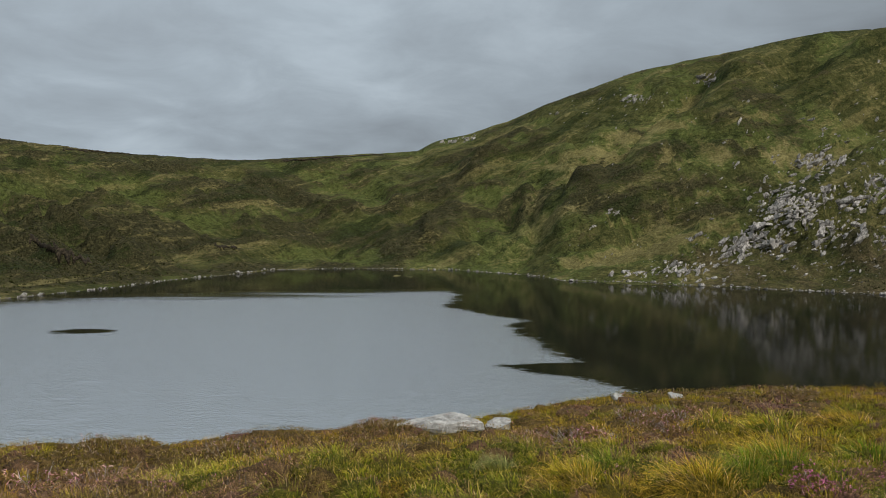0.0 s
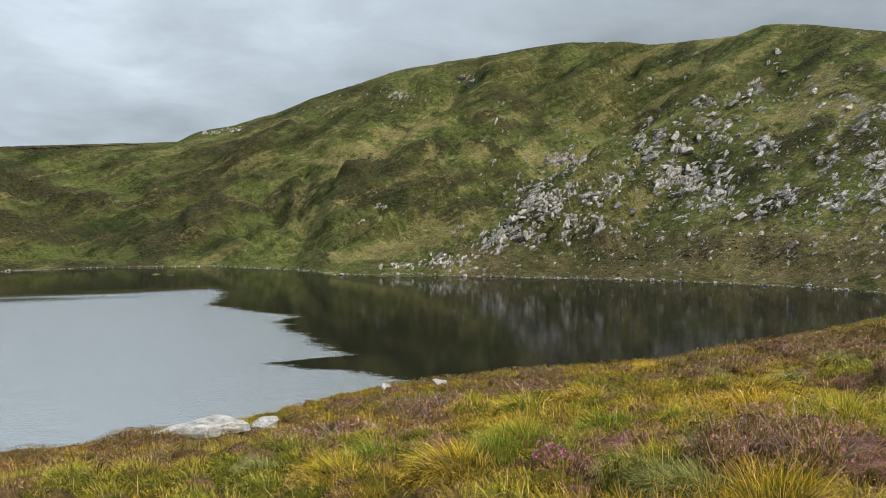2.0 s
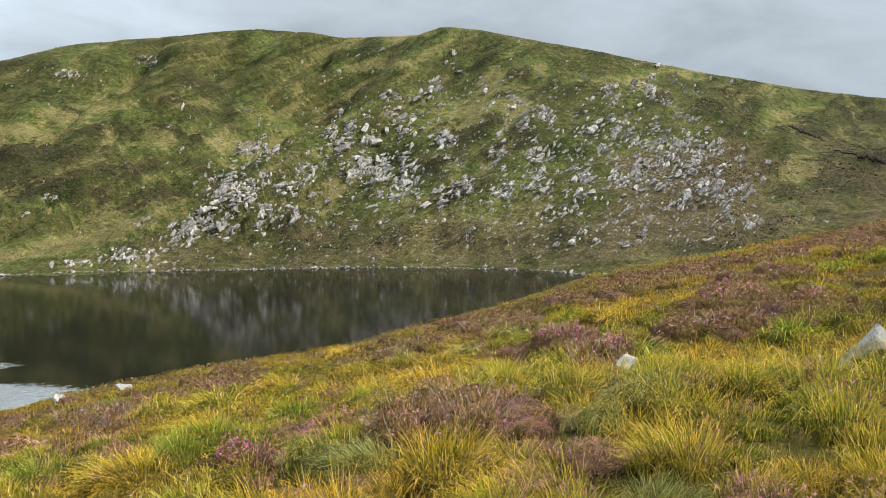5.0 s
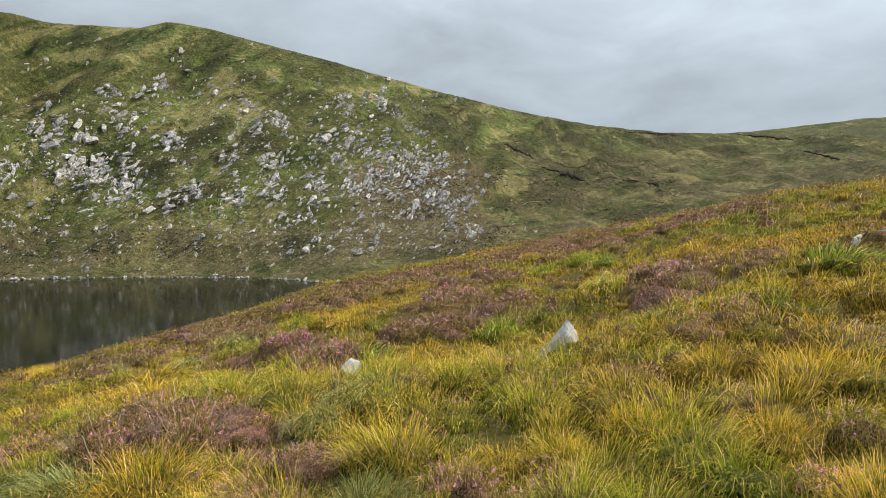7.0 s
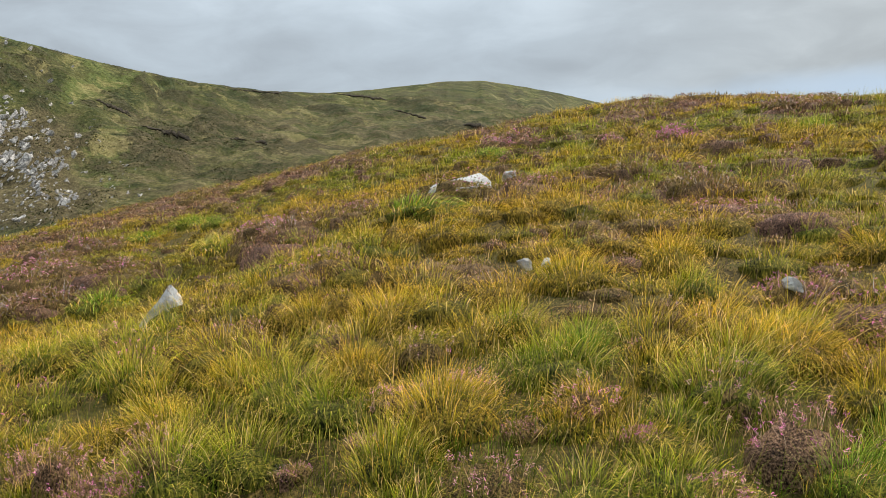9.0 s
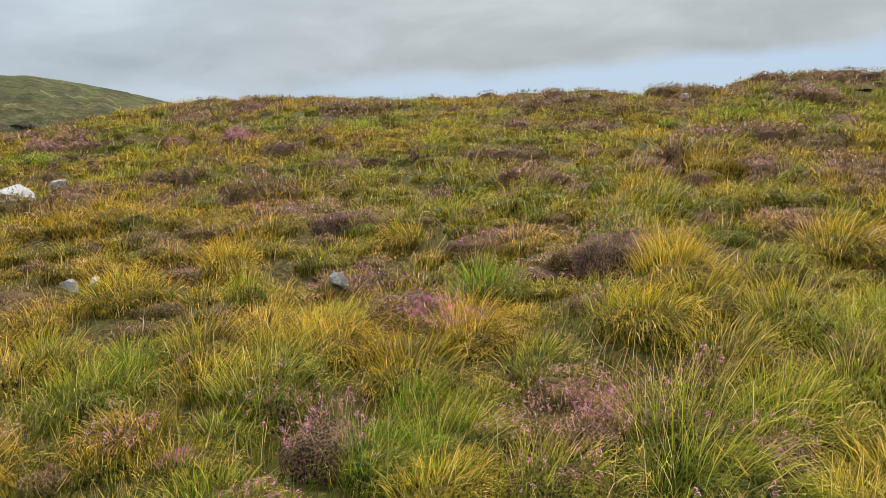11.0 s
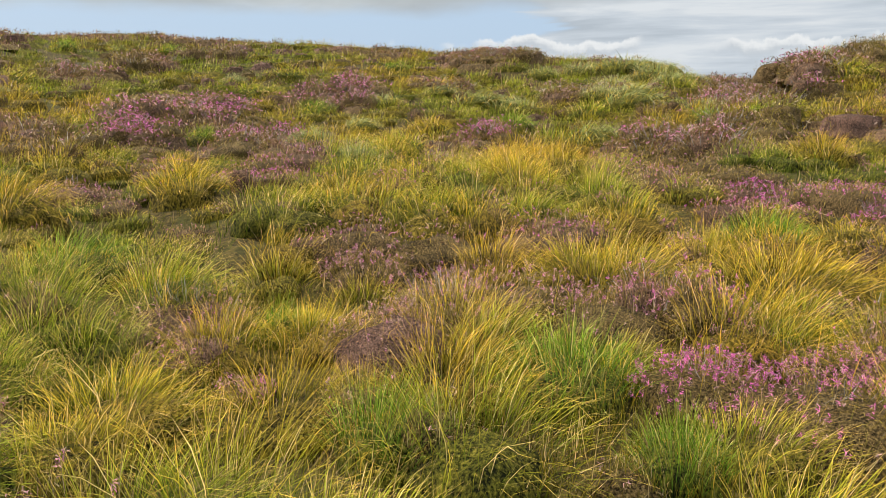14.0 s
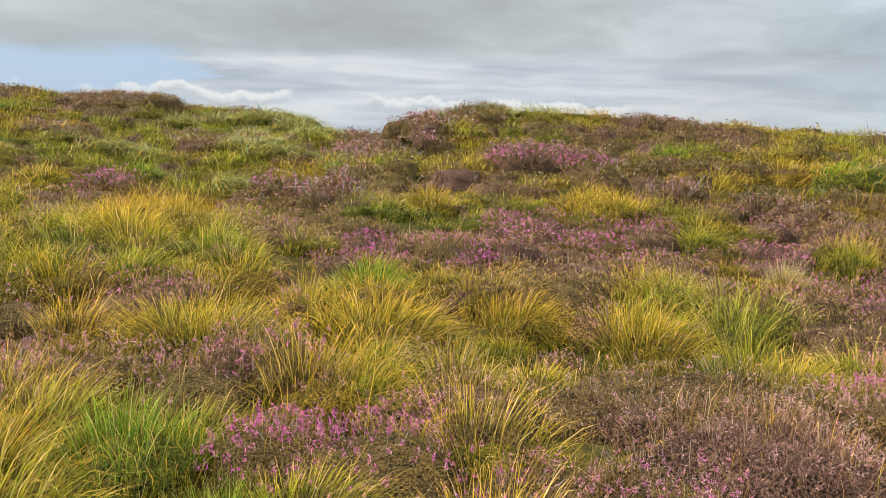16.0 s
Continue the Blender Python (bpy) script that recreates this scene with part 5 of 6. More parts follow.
HEATHER_3 = (
    (119.0, 6.2, 0.28, 0.52, 0.95), (124.3, 9.3, 0.43, 0.15, 0.6), (126.4, 12.9, 0.74, 0.53, 0.5), (127.0, 4.4, 0.31, 0.29, 0.4), (127.2, 29.0, 1.79,
    3.04, 0.35), (128.8, 7.8, 0.41, 0.51, 0.4), (130.7, 7.7, 0.30, 0.23, 0.4), (133.7, 13.7, 0.93, 0.43, 0.4), (133.8, 4.3, 0.29, 0.18, 0.45), (138.2,
    9.8, 0.30, 0.31, 0.4), (140.2, 18.2, 1.51, 2.15, 0.4), (142.0, 13.9, 0.40, 0.58, 0.3), (143.2, 34.5, 2.39, 3.04, 0.25), (144.2, 27.8, 1.01, 0.69,
    0.5), (147.3, 4.9, 0.10, 0.04, 0.3), (153.9, 15.5, 0.72, 1.59, 0.75), (158.1, 5.6, 0.34, 0.23, 0.45), (158.7, 22.4, 1.06, 2.33, 0.7), (159.5, 6.3,
    0.23, 0.12, 0.3), (160.3, 4.3, 0.17, 0.06, 0.8))
HEATHER_4 = (
    (161.7, 15.1, 0.65, 1.43, 0.7), (165.5, 6.5, 0.30, 0.35, 0.45), (167.5, 24.1, 1.40, 2.38, 0.6), (169.5, 6.5, 0.27, 0.53, 0.4), (169.9, 10.1, 0.25,
    0.43, 0.6), (174.9, 5.3, 0.50, 0.40, 0.45), (175.1, 6.5, 0.30, 0.48, 0.4), (178.6, 34.0, 1.74, 2.39, 0.25), (178.9, 16.7, 0.79, 0.78, 0.8),
    (182.1, 7.2, 0.33, 0.70, 0.6), (182.1, 7.6, 0.27, 0.59, 0.55), (183.0, 26.4, 0.58, 1.27, 0.5), (183.6, 5.1, 0.36, 0.44, 0.4), (186.3, 5.5, 0.60,
    0.44, 0.5), (191.1, 14.2, 0.98, 1.21, 0.55), (191.3, 7.7, 0.25, 0.31, 0.4), (192.1, 4.0, 0.27, 0.36, 0.95), (195.0, 21.6, 0.87, 1.90, 0.6),
    (196.7, 4.5, 0.25, 0.38, 0.9), (196.7, 9.6, 0.48, 1.05, 0.95))
HEATHER_5 = (
    (197.9, 23.8, 1.12, 2.46, 0.5), (199.0, 4.1, 0.32, 0.27, 0.85), (199.7, 23.0, 1.09, 2.40, 0.2), (202.2, 9.3, 0.43, 0.95, 1), (203.1, 3.6, 0.26,
    0.09, 1), (205.2, 5.1, 0.50, 0.20, 0.3), (206.2, 4.4, 0.37, 0.19, 0.4), (207.1, 11.3, 0.64, 1.15, 0.9), (207.2, 17.7, 0.89, 1.85, 0.65), (211.6,
    17.1, 0.73, 1.62, 0.7), (213.3, 10.2, 0.61, 1.06, 0.8), (215.4, 4.8, 0.42, 0.35, 0.15), (216.6, 3.9, 0.41, 0.17, 0.3), (217.2, 25.1, 1.82, 3.59,
    0.3), (217.8, 13.5, 0.87, 0.48, 0.35), (223.7, 7.9, 0.31, 0.39, 0.25), (223.8, 13.4, 0.71, 0.58, 0.25), (225.3, 4.7, 0.51, 0.20, 0.15), (226.2,
    4.0, 0.37, 0.13, 0.15), (228.0, 15.2, 0.69, 0.32, 0.2))
# heather mats along the skyline
HEATHER_BROW = (
    (228.3, 12.8, 0.53, 0.97, 0.2), (128, 38, 4.0, 3.0, 0.25), (152, 42, 4.0, 3.0, 0.25), (110, 44, 4.5, 3.0, 0.3), (118, 40, 3.0, 2.5, 0.3), (160, 43, 3.0, 2.5, 0.3), (200, 24, 2.0, 1.0, 0.1), (66, 42, 4.0, 3.0, 0.5),
    (60, 44, 4.0, 3.0, 0.5), (54, 40, 3.0, 4.0, 0.5), (47, 38, 2.5, 3.0, 0.4), (84, 52, 4.0, 3.0, 0.5), (89, 48, 3.0, 3.0, 0.4), (-27, 13.8, 1.6, 1.4, 0.3), (-20, 20, 3.0, 2.0, 0.1))
# dark heather between the rushes, up to the skyline
HEATHER_6 = (
    (156.2, 18.0, 1.1, 2.6, 0.45), (162.1, 14.9, 0.55, 1.6, 0.35), (147.8, 13.5, 0.75, 1.2, 0.05), (167.7, 23.3, 0.77, 2.2, 0.5), (177.4, 16.9, 0.5, 2.6, 0.5), (184.9, 23.9, 1.23, 1.6, 0.3),
    (189.5, 19.6, 0.72, 0.5, 0.2), (192.1, 14.2, 1.15, 1.7, 0.35), (196.2, 20.0, 1.4, 2.2, 0.4), (196.8, 26.0, 1.5, 2.5, 0.4), (178.6, 33.3, 1.9, 1.5, 0.15), (159.2, 33.8, 1.1, 0.9, 0.2),
    (169.4, 37.9, 1.9, 1.6, 0.2), (174.7, 14.0, 0.46, 1.8, 0.25), (206.4, 18.0, 1.2, 1.0, 0.45), (211.4, 16.0, 0.59, 1.5, 0.2), (202.9, 24.5, 1.6, 1.2, 0.1), (199.1, 23.2, 0.5, 1.2, 0.1),
    (194.3, 29.0, 0.96, 1.4, 0.3), (175.8, 26.5, 1.17, 0.9, 0.3), (150.5, 27.0, 1.2, 1.0, 0.4), (154.5, 31.0, 1.3, 1.0, 0.2), (136.0, 33.0, 1.6, 1.0, 0.15))
# heather on the slope above the lake
HEATHER_7 = (
    (8.1, 14.2, 0.63, 1.8, 0.2), (11.0, 15.7, 0.81, 2.2, 0.25), (15.7, 20.5, 0.9, 2.5, 0.2), (15.1, 11.8, 0.35, 0.38, 0.1), (34.9, 8.6, 0.38, 0.5, 0.35), (46.8, 19.6, 0.58, 1.46, 0.5),
    (50.1, 15.4, 0.8, 2.0, 0.4), (43.6, 20.1, 0.44, 0.7, 0.45), (36.7, 26.8, 0.99, 2.5, 0.15), (44.8, 26.3, 0.97, 2.5, 0.15), (49.1, 6.5, 0.34, 0.2, 0.2), (-4.2, 24.1, 1.07, 1.96, 0.0),
    (23.5, 33.6, 1.49, 2.5, 0.1), (34.7, 35.4, 1.04, 1.42, 0.05))
HEATHER_PATCHES = HEATHER_1 + HEATHER_2 + HEATHER_3 + HEATHER_4 + HEATHER_5 + HEATHER_BROW + HEATHER_6 + HEATHER_7
# tussocks that stand out: bearing, distance, breadth, kind (0 green, 1 golden, 2 pale rush, 3 green with golden tips, 4 straw)
TUSSOCKS_1 = (
    (9.0, 9.6, 1.08, 1), (17.6, 9.0, 1.33, 1), (22.8, 10.5, 1.16, 0), (22.8, 19.9, 2.23, 3), (28.8, 13.3, 1.19, 0), (31.7, 40.5, 2.71, 1), (32.2,
    34.7, 2.32, 1), (33.8, 7.3, 1.08, 2), (39.8, 19.2, 2.55, 1), (40.2, 6.2, 1.09, 1), (50.5, 7.5, 0.71, 2), (50.8, 23.8, 1.57, 1), (52.2, 22.4, 1.32,
    1), (53.4, 16.2, 1.56, 0), (54.1, 8.4, 1.03, 2), (54.7, 5.0, 0.67, 2), (55.4, 6.0, 0.89, 1), (58.4, 15.6, 1.15, 1), (60.1, 8.5, 0.81, 3), (63.7,
    17.1, 1.88, 0), (65.8, 39.8, 1.74, 1), (66.1, 6.9, 0.75, 3), (66.7, 31.5, 2.08, 0), (69.5, 32.4, 2.85, 0), (71.0, 29.2, 2.55, 0))
TUSSOCKS_2 = (
    (71.3, 19.6, 1.57, 3), (71.6, 20.6, 1.80, 2), (73.1, 6.2, 0.68, 1), (75.9, 18.6, 0.74, 0), (77.7, 8.4, 0.86, 1), (81.6, 5.6, 0.73, 1), (84.1, 7.2,
    0.89, 1), (84.3, 3.7, 0.55, 3), (86.6, 14.2, 1.95, 0), (88.2, 4.2, 0.74, 1), (91.1, 26.8, 1.37, 0), (91.9, 25.9, 1.04, 0), (93.1, 6.2, 0.67, 3),
    (97.3, 8.2, 1.11, 1), (97.8, 5.5, 0.56, 0), (104.0, 9.1, 0.98, 1), (104.9, 19.4, 1.12, 1), (105.4, 7.4, 0.68, 3), (113.2, 24.4, 1.06, 0), (115.9,
    9.9, 0.85, 1), (116.0, 3.8, 0.66, 0), (118.4, 4.4, 0.59, 0), (122.4, 7.2, 0.92, 0), (133.9, 5.6, 0.87, 1), (134.8, 21.1, 0.84, 0))
TUSSOCKS_3 = (
    (134.9, 7.6, 0.80, 1), (135.6, 7.0, 0.89, 1), (142.8, 4.5, 0.81, 3), (145.8, 9.1, 1.49, 1), (149.2, 6.8, 0.87, 0), (150.5, 3.9, 0.92, 1), (152.3,
    18.5, 1.00, 0), (152.6, 19.7, 0.85, 0), (155.2, 5.9, 1.14, 3), (156.4, 9.8, 1.41, 1), (157.9, 15.3, 0.72, 0), (162.1, 5.2, 0.26, 0), (164.0, 27.8,
    2.03, 3), (165.1, 8.7, 0.80, 3), (165.8, 21.6, 1.26, 0), (168.4, 3.3, 0.73, 0), (170.7, 12.7, 1.01, 1), (171.7, 30.7, 1.34, 0), (174.3, 8.9, 0.83,
    3), (174.6, 25.5, 3.33, 2), (178.6, 11.2, 1.84, 1), (179.5, 10.1, 1.39, 1), (180.0, 17.9, 1.29, 0), (180.5, 8.1, 1.15, 3), (181.8, 4.0, 0.95, 0))
TUSSOCKS_4 = (
    (183.2, 6.1, 1.04, 1), (186.0, 15.6, 1.46, 2), (188.5, 20.8, 2.25, 2), (188.8, 3.1, 0.51, 0), (190.0, 26.5, 2.11, 2), (193.4, 16.0, 0.92, 0),
    (196.4, 7.7, 0.98, 0), (197.8, 5.9, 1.36, 1), (200.1, 12.5, 1.24, 1), (207.7, 6.2, 1.00, 1), (213.4, 12.3, 1.14, 1), (216.2, 5.9, 1.07, 1),
    (217.0, 19.0, 0.82, 0), (217.1, 7.7, 0.87, 3), (219.2, 10.9, 0.86, 3), (224.6, 9.4, 0.60, 4), (228.2, 15.8, 1.58, 0), (228.5, 10.6, 0.76, 3))
TUSSOCKS_5 = (
    (161.8, 25.6, 1.86, 3), (165.2, 14.4, 1.14, 2), (168.6, 11.8, 0.93, 2), (169.0, 18.8, 1.09, 2), (170.7, 22.4, 1.3, 2), (171.2, 13.8, 1.3, 3), (173.8, 18.4, 1.34, 1), (175.3, 26.8, 1.75, 1),
    (177.7, 23.0, 2.01, 2), (179.7, 22.7, 2.14, 2), (182.2, 29.9, 1.74, 2), (185.3, 20.3, 1.33, 3), (185.6, 9.9, 0.64, 3), (186.1, 22.5, 1.64, 2), (187.7, 29.1, 2.55, 2), (188.8, 22.7, 1.98, 2),
    (190.4, 30.8, 2.25, 2), (193.3, 19.6, 1.43, 2), (196.7, 16.0, 0.69, 0), (200.2, 23.7, 1.03, 2), (202.2, 21.2, 1.38, 3), (203.4, 16.9, 0.98, 1), (207.4, 25.0, 2.0, 2))
TUSSOCKS_6 = (
    (189.2, 30.5, 2.2, 2), (192.0, 28.5, 1.9, 2), (187.2, 25.6, 1.9, 2), (185.0, 29.5, 1.9, 2), (191.0, 24.0, 1.5, 2), (183.0, 25.2, 1.5, 2), (211.6, 12.9, 1.02, 1), (216.6, 19.8, 1.15, 0),
    (149.8, 34.0, 1.4, 0), (153.0, 34.5, 1.1, 2), (156.5, 35.0, 1.3, 0), (139.0, 22.0, 1.3, 0), (147.0, 24.5, 1.2, 3), (144.8, 21.0, 1.1, 2), (160.3, 27.5, 1.2, 2), (204.8, 24.2, 1.3, 2))
TUSSOCKS_7 = (
    (3.8, 10.7, 0.8, 2), (11.6, 10.7, 0.8, 0), (19.4, 20.9, 1.71, 3), (20.8, 9.7, 0.86, 0), (22.4, 12.3, 1.18, 1), (27.3, 22.8, 1.7, 1), (30.1, 8.2, 0.78, 2), (32.4, 35.6, 2.0, 3), (33.4, 13.9, 0.72, 0),
    (36.3, 25.1, 1.11, 2), (37.7, 14.0, 1.34, 1), (40.9, 7.2, 0.68, 0), (41.3, 21.0, 1.39, 2), (44.0, 10.3, 0.98, 3), (44.4, 25.5, 1.8, 2), (48.4, 14.2, 1.35, 3), (49.0, 26.7, 1.7, 0))
TUSSOCKS = TUSSOCKS_1 + TUSSOCKS_2 + TUSSOCKS_3 + TUSSOCKS_4 + TUSSOCKS_5 + TUSSOCKS_6 + TUSSOCKS_7


def moor_fields(x, y):
    """How much heather, how pink it is, and how dry the grass is."""
    az = np.degrees(np.arctan2(x, y)) % 360
    r = np.hypot(x, y)
    ling = 0.80 * fbm(x / 2.2, y / 2.2, 51, 3) + 0.55 * fbm(x / 9, y / 9, 77, 2)
    ling = ling + np.interp(az, [0, 30, 60, 110, 150, 175, 200, 240, 300, 360], [0.09, -0.05, -0.06, -0.06, 0.02, 0.06, 0.14, 0.22, 0.2, 0.14])
    ling = ling + np.clip((r - 34) / 40, 0, 0.16) - np.clip((r - 11) / 8, 0, 1) * np.interp(az, [45, 60, 145, 160], [0, 0.10, 0.10, 0])
    pink = 0.40 + 1.1 * fbm(x / 3.5, y / 3.5, 91, 2) + np.interp(az, [0, 14, 30, 300, 330, 360], [-0.3, -0.3, 0.0, 0.0, -0.3, -0.3])
    for b, d, cross, deep, tint in HEATHER_PATCHES:
        if cross < 0.26:
            continue
        h = heading(b)
        along, over = x * h.x + y * h.y - d, x * h.y - y * h.x
        near = np.exp(-((over / max(cross, 0.32)) ** 2 + (along / max(deep, 0.32)) ** 2) ** 2 * 0.8)
        ling = ling + 0.8 * near
        pink = pink * (1 - near) + tint * near
    for b, d, wide, _ in TUSSOCKS:
        h = heading(b) * d
        ling = ling - 0.6 * np.exp(-(((x - h.x) ** 2 + (y - h.y) ** 2) / (0.75 * min(wide, 1.6)) ** 2) ** 2)
    dry = 0.40 + 0.9 * fbm(x / 5.5, y / 5.5, 63, 3) + np.interp(az, [0, 50, 80, 130, 160, 230, 360], [0.18, 0.11, 0.17, -0.02, -0.06, 0.04, 0.18]) + np.clip((r - 10) / 50, 0, 0.06)
    return ling, np.clip(pink, 0, 1), np.clip(dry, 0, 1)


def clear_of_stones(x, y):
    """Short turf round the boulders."""
    k = np.ones(len(x))
    for az, r, size, *_ in BOULDERS:
        h = heading(az) * (r - size[1])
        k = np.minimum(k, 0.25 + 0.75 * np.clip((np.hypot(x - h.x, y - h.y) - size[0] * 0.9 - 0.15) / (0.6 + 0.3 * size[0]), 0, 1))
    return k


def clear_of_tussocks(x, y):
    free = np.ones(len(x), bool)
    for b, d, wide, _ in TUSSOCKS:
        h = heading(b) * d
        free &= np.hypot(x - h.x, y - h.y) > 0.42 * min(wide, 1.6)
    return free


def jittered(cell, r0, r1, rng):
    n = int(2 * r1 / cell) + 1
    gx, gy = np.meshgrid(np.arange(n) * cell - r1, np.arange(n) * cell - r1)
    gx = gx.ravel() + rng.uniform(-0.48, 0.48, n * n) * cell
    gy = gy.ravel() + rng.uniform(-0.48, 0.48, n * n) * cell
    r = np.hypot(gx, gy)
    az = np.degrees(np.arctan2(gx, gy))
    az = np.where(az < -50, az + 360, az)
    brow = lerp_table(az, BROW_R)
    seen = (az > -37) & (az < 237)
    keep = (r > r0) & (r <= r1) & (r < brow * 1.12 + 1) & (seen | ((r < 14) & (rng.uniform(size=len(r)) < 0.12)))
    return gx[keep], gy[keep]


def build_moor():
    rng = np.random.default_rng(8)
    grass, thatch, ling_chunks, mats, flowers, twigs = [], [], [], [], [], []
    # cell, from, to, blades, blade width, points, sprigs, leaves, sprig width, leaf, bell size, bells, sides and rings of a mound
    for cell, r0, r1, blades, width, points, sprigs, flecks, swidth, leaf, bell, bells, seg, rings in (
            (0.50, 2.4, 6.5, 400, 0.0026, 6, 360, 600, 0.0028, 0.0058, 0.0066, 12, 10, 3),
            (0.58, 6.5, 14, 185, 0.0048, 4, 90, 260, 0.0050, 0.0130, 0.0100, 4, 9, 3),
            (0.74, 14, 28, 95, 0.0084, 4, 22, 150, 0.010, 0.026, 0.019, 2, 8, 2),
            (0.98, 28, 68, 52, 0.0135, 3, 4, 62, 0.020, 0.050, 0.036, 1, 7, 2)):
        x, y = jittered(cell, r0, r1, rng)
        z = ground(x, y)
        ling, pink, dry = moor_fields(x, y)
        is_ling = ling + rng.normal(size=len(x)) * (0.06 if r1 < 20 else 0.035) > 0.30
        c = np.stack([x, y, z], 1)
        roll = rng.uniform(size=len(x))
        free = clear_of_tussocks(x, y)
        g = ~is_ling & (roll < 0.86) & free
        turf = ~is_ling & ~g & free
        grow = np.clip(0.90 + 0.9 * fbm(x / 1.3, y / 1.3, 15, 2) + 0.6 * fbm(x / 4.5, y / 4.5, 16, 2) + rng.normal(size=len(x)) * 0.26, 0.4, 1.5)
        az = np.degrees(np.arctan2(x, y))
        tall = 0.44 * grow * clear_of_stones(x, y) * np.interp(az, [-180, -120, -40, 10, 40, 120, 180], [0.95, 0.95, 0.62, 0.70, 0.85, 0.90, 0.95])
        hue = np.clip(dry + (0.9 if r1 < 20 else 0.6) * fbm(x / 1.7, y / 1.7, 19, 2) + rng.normal(size=len(x)) * (0.20 if r1 < 20 else 0.09), 0, 1)
        tall = tall * np.interp(np.hypot(x, y), [9, 16], [1.0, 0.88])
        wide = cell * 0.95 * (0.6 + 0.4 * grow)
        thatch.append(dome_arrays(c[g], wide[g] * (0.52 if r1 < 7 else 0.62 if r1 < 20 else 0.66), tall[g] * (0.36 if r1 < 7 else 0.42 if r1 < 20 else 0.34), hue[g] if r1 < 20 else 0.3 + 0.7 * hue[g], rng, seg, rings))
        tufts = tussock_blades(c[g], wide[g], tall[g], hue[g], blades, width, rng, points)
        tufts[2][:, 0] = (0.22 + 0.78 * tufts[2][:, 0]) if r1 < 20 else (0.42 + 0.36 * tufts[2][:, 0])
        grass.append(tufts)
        h = is_ling
        high = np.clip((0.25 if r1 < 20 else 0.30) * grow * rng.uniform(0.6, 1.3, len(x)), 0.10, 0.42)
        moss = np.clip(np.interp(az, [-140, -70, -60, 10, 50, 90], [0.55, 0.50, 0.75, 0.75, 0.65, 0.50]) + 1.1 * fbm(x / 0.9, y / 0.9, 35, 2) + 0.5 * fbm(x / 4, y / 4, 36, 2) + rng.normal(size=len(x)) * 0.12, 0, 1)
        spread = cell * rng.uniform(0.55, 0.95, len(x))
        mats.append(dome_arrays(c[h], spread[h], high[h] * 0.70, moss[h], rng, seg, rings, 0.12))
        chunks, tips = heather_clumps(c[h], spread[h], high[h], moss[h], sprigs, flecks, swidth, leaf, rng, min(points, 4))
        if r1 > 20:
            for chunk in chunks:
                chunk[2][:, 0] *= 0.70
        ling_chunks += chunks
        p = np.repeat(pink[h], sprigs)
        flowers.append(flower_chunk(tips, np.clip(p * (0.6 if r1 < 7 else 1.4 if r1 < 20 else 1.0) - (0.16 if r1 < 7 else 0.34), 0.02, 0.75), bell, bells, max(0.012, bell), rng, p))
        # last year's bleached heads, and bare twigs close by
        flowers.append(flower_chunk(tips, np.full(len(tips), 0.16 if r1 < 20 else 0.015), bell * 0.9, max(1, bells // 2), max(0.012, bell), rng, np.zeros(len(tips))))
        if r1 < 20:
            bare = np.nonzero(h & (roll > 0.66))[0]
            k = 22 if r1 < 7 else 9
            at = np.repeat(c[bare], k, 0)
            m = len(at)
            way = rng.uniform(0, 6.28, m)
            up = np.repeat(high[bare], k)
            at = at + np.stack([np.sin(way) * 0.07, np.cos(way) * 0.07, up * 0.75], 1) + rng.normal(size=(m, 3)) * np.array([0.05, 0.05, 0.0])
            twigs.append(blade_arrays(at, way + rng.normal(size=m) * 0.5, rng.uniform(0.3, 1.1, m), rng.uniform(-0.9, 0.1, m), up * rng.uniform(0.4, 0.8, m),
                                      np.full(m, width * 1.3), rng.uniform(0, 1, m), rng, 4))
        # a short sward under and between the tussocks
        low = int(blades / (1.35 if r1 < 7 else 3.0 if r1 < 30 else 3.6))
        open_ground = np.nonzero(~h)[0]
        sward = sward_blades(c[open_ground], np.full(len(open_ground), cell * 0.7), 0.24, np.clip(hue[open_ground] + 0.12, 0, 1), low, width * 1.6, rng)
        # pulled to the dark root colours, painting shade into the gaps between tussocks
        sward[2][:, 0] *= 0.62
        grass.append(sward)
        # stalks through the heather, and low heather between the tussocks
        few = max(4, blades // 14) if r1 < 20 else 3
        stalks = tussock_blades(c[h], np.full(h.sum(), cell * 1.2), tall[h] * 0.9, np.clip(hue[h] + 0.25, 0, 1), few, width, rng, min(points, 4))
        stalks[2][:, 0] = 0.3 + 0.7 * stalks[2][:, 0]
        grass.append(stalks)
        some = np.concatenate([np.nonzero(turf)[0], np.nonzero(g)[0][::5 if r1 < 20 else 8]])
        moved = c[some] + np.stack([*(rng.uniform(-0.5, 0.5, (2, len(some))) * cell), np.zeros(len(some))], 1)
        moved[:, 2] = ground(moved[:, 0], moved[:, 1])
        small = cell * rng.uniform(0.28, 0.5, len(some))
        mats.append(dome_arrays(moved, small, high[some] * 0.70, moss[some], rng, seg, rings, 0.12))
        chunks, tips = heather_clumps(moved, small, high[some], moss[some], sprigs // 2, flecks // 3, swidth, leaf, rng, min(points, 4))
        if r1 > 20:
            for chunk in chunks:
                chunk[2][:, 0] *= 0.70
        ling_chunks += chunks
        p = np.repeat(pink[some], sprigs // 2)
        flowers.append(flower_chunk(tips, np.clip(p * 0.40 - 0.06, 0.04 if r1 < 20 else 0.02, 0.25), bell, bells, max(0.014, bell), rng, p * 0.8))
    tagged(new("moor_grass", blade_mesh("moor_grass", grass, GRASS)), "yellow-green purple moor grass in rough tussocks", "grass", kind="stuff")
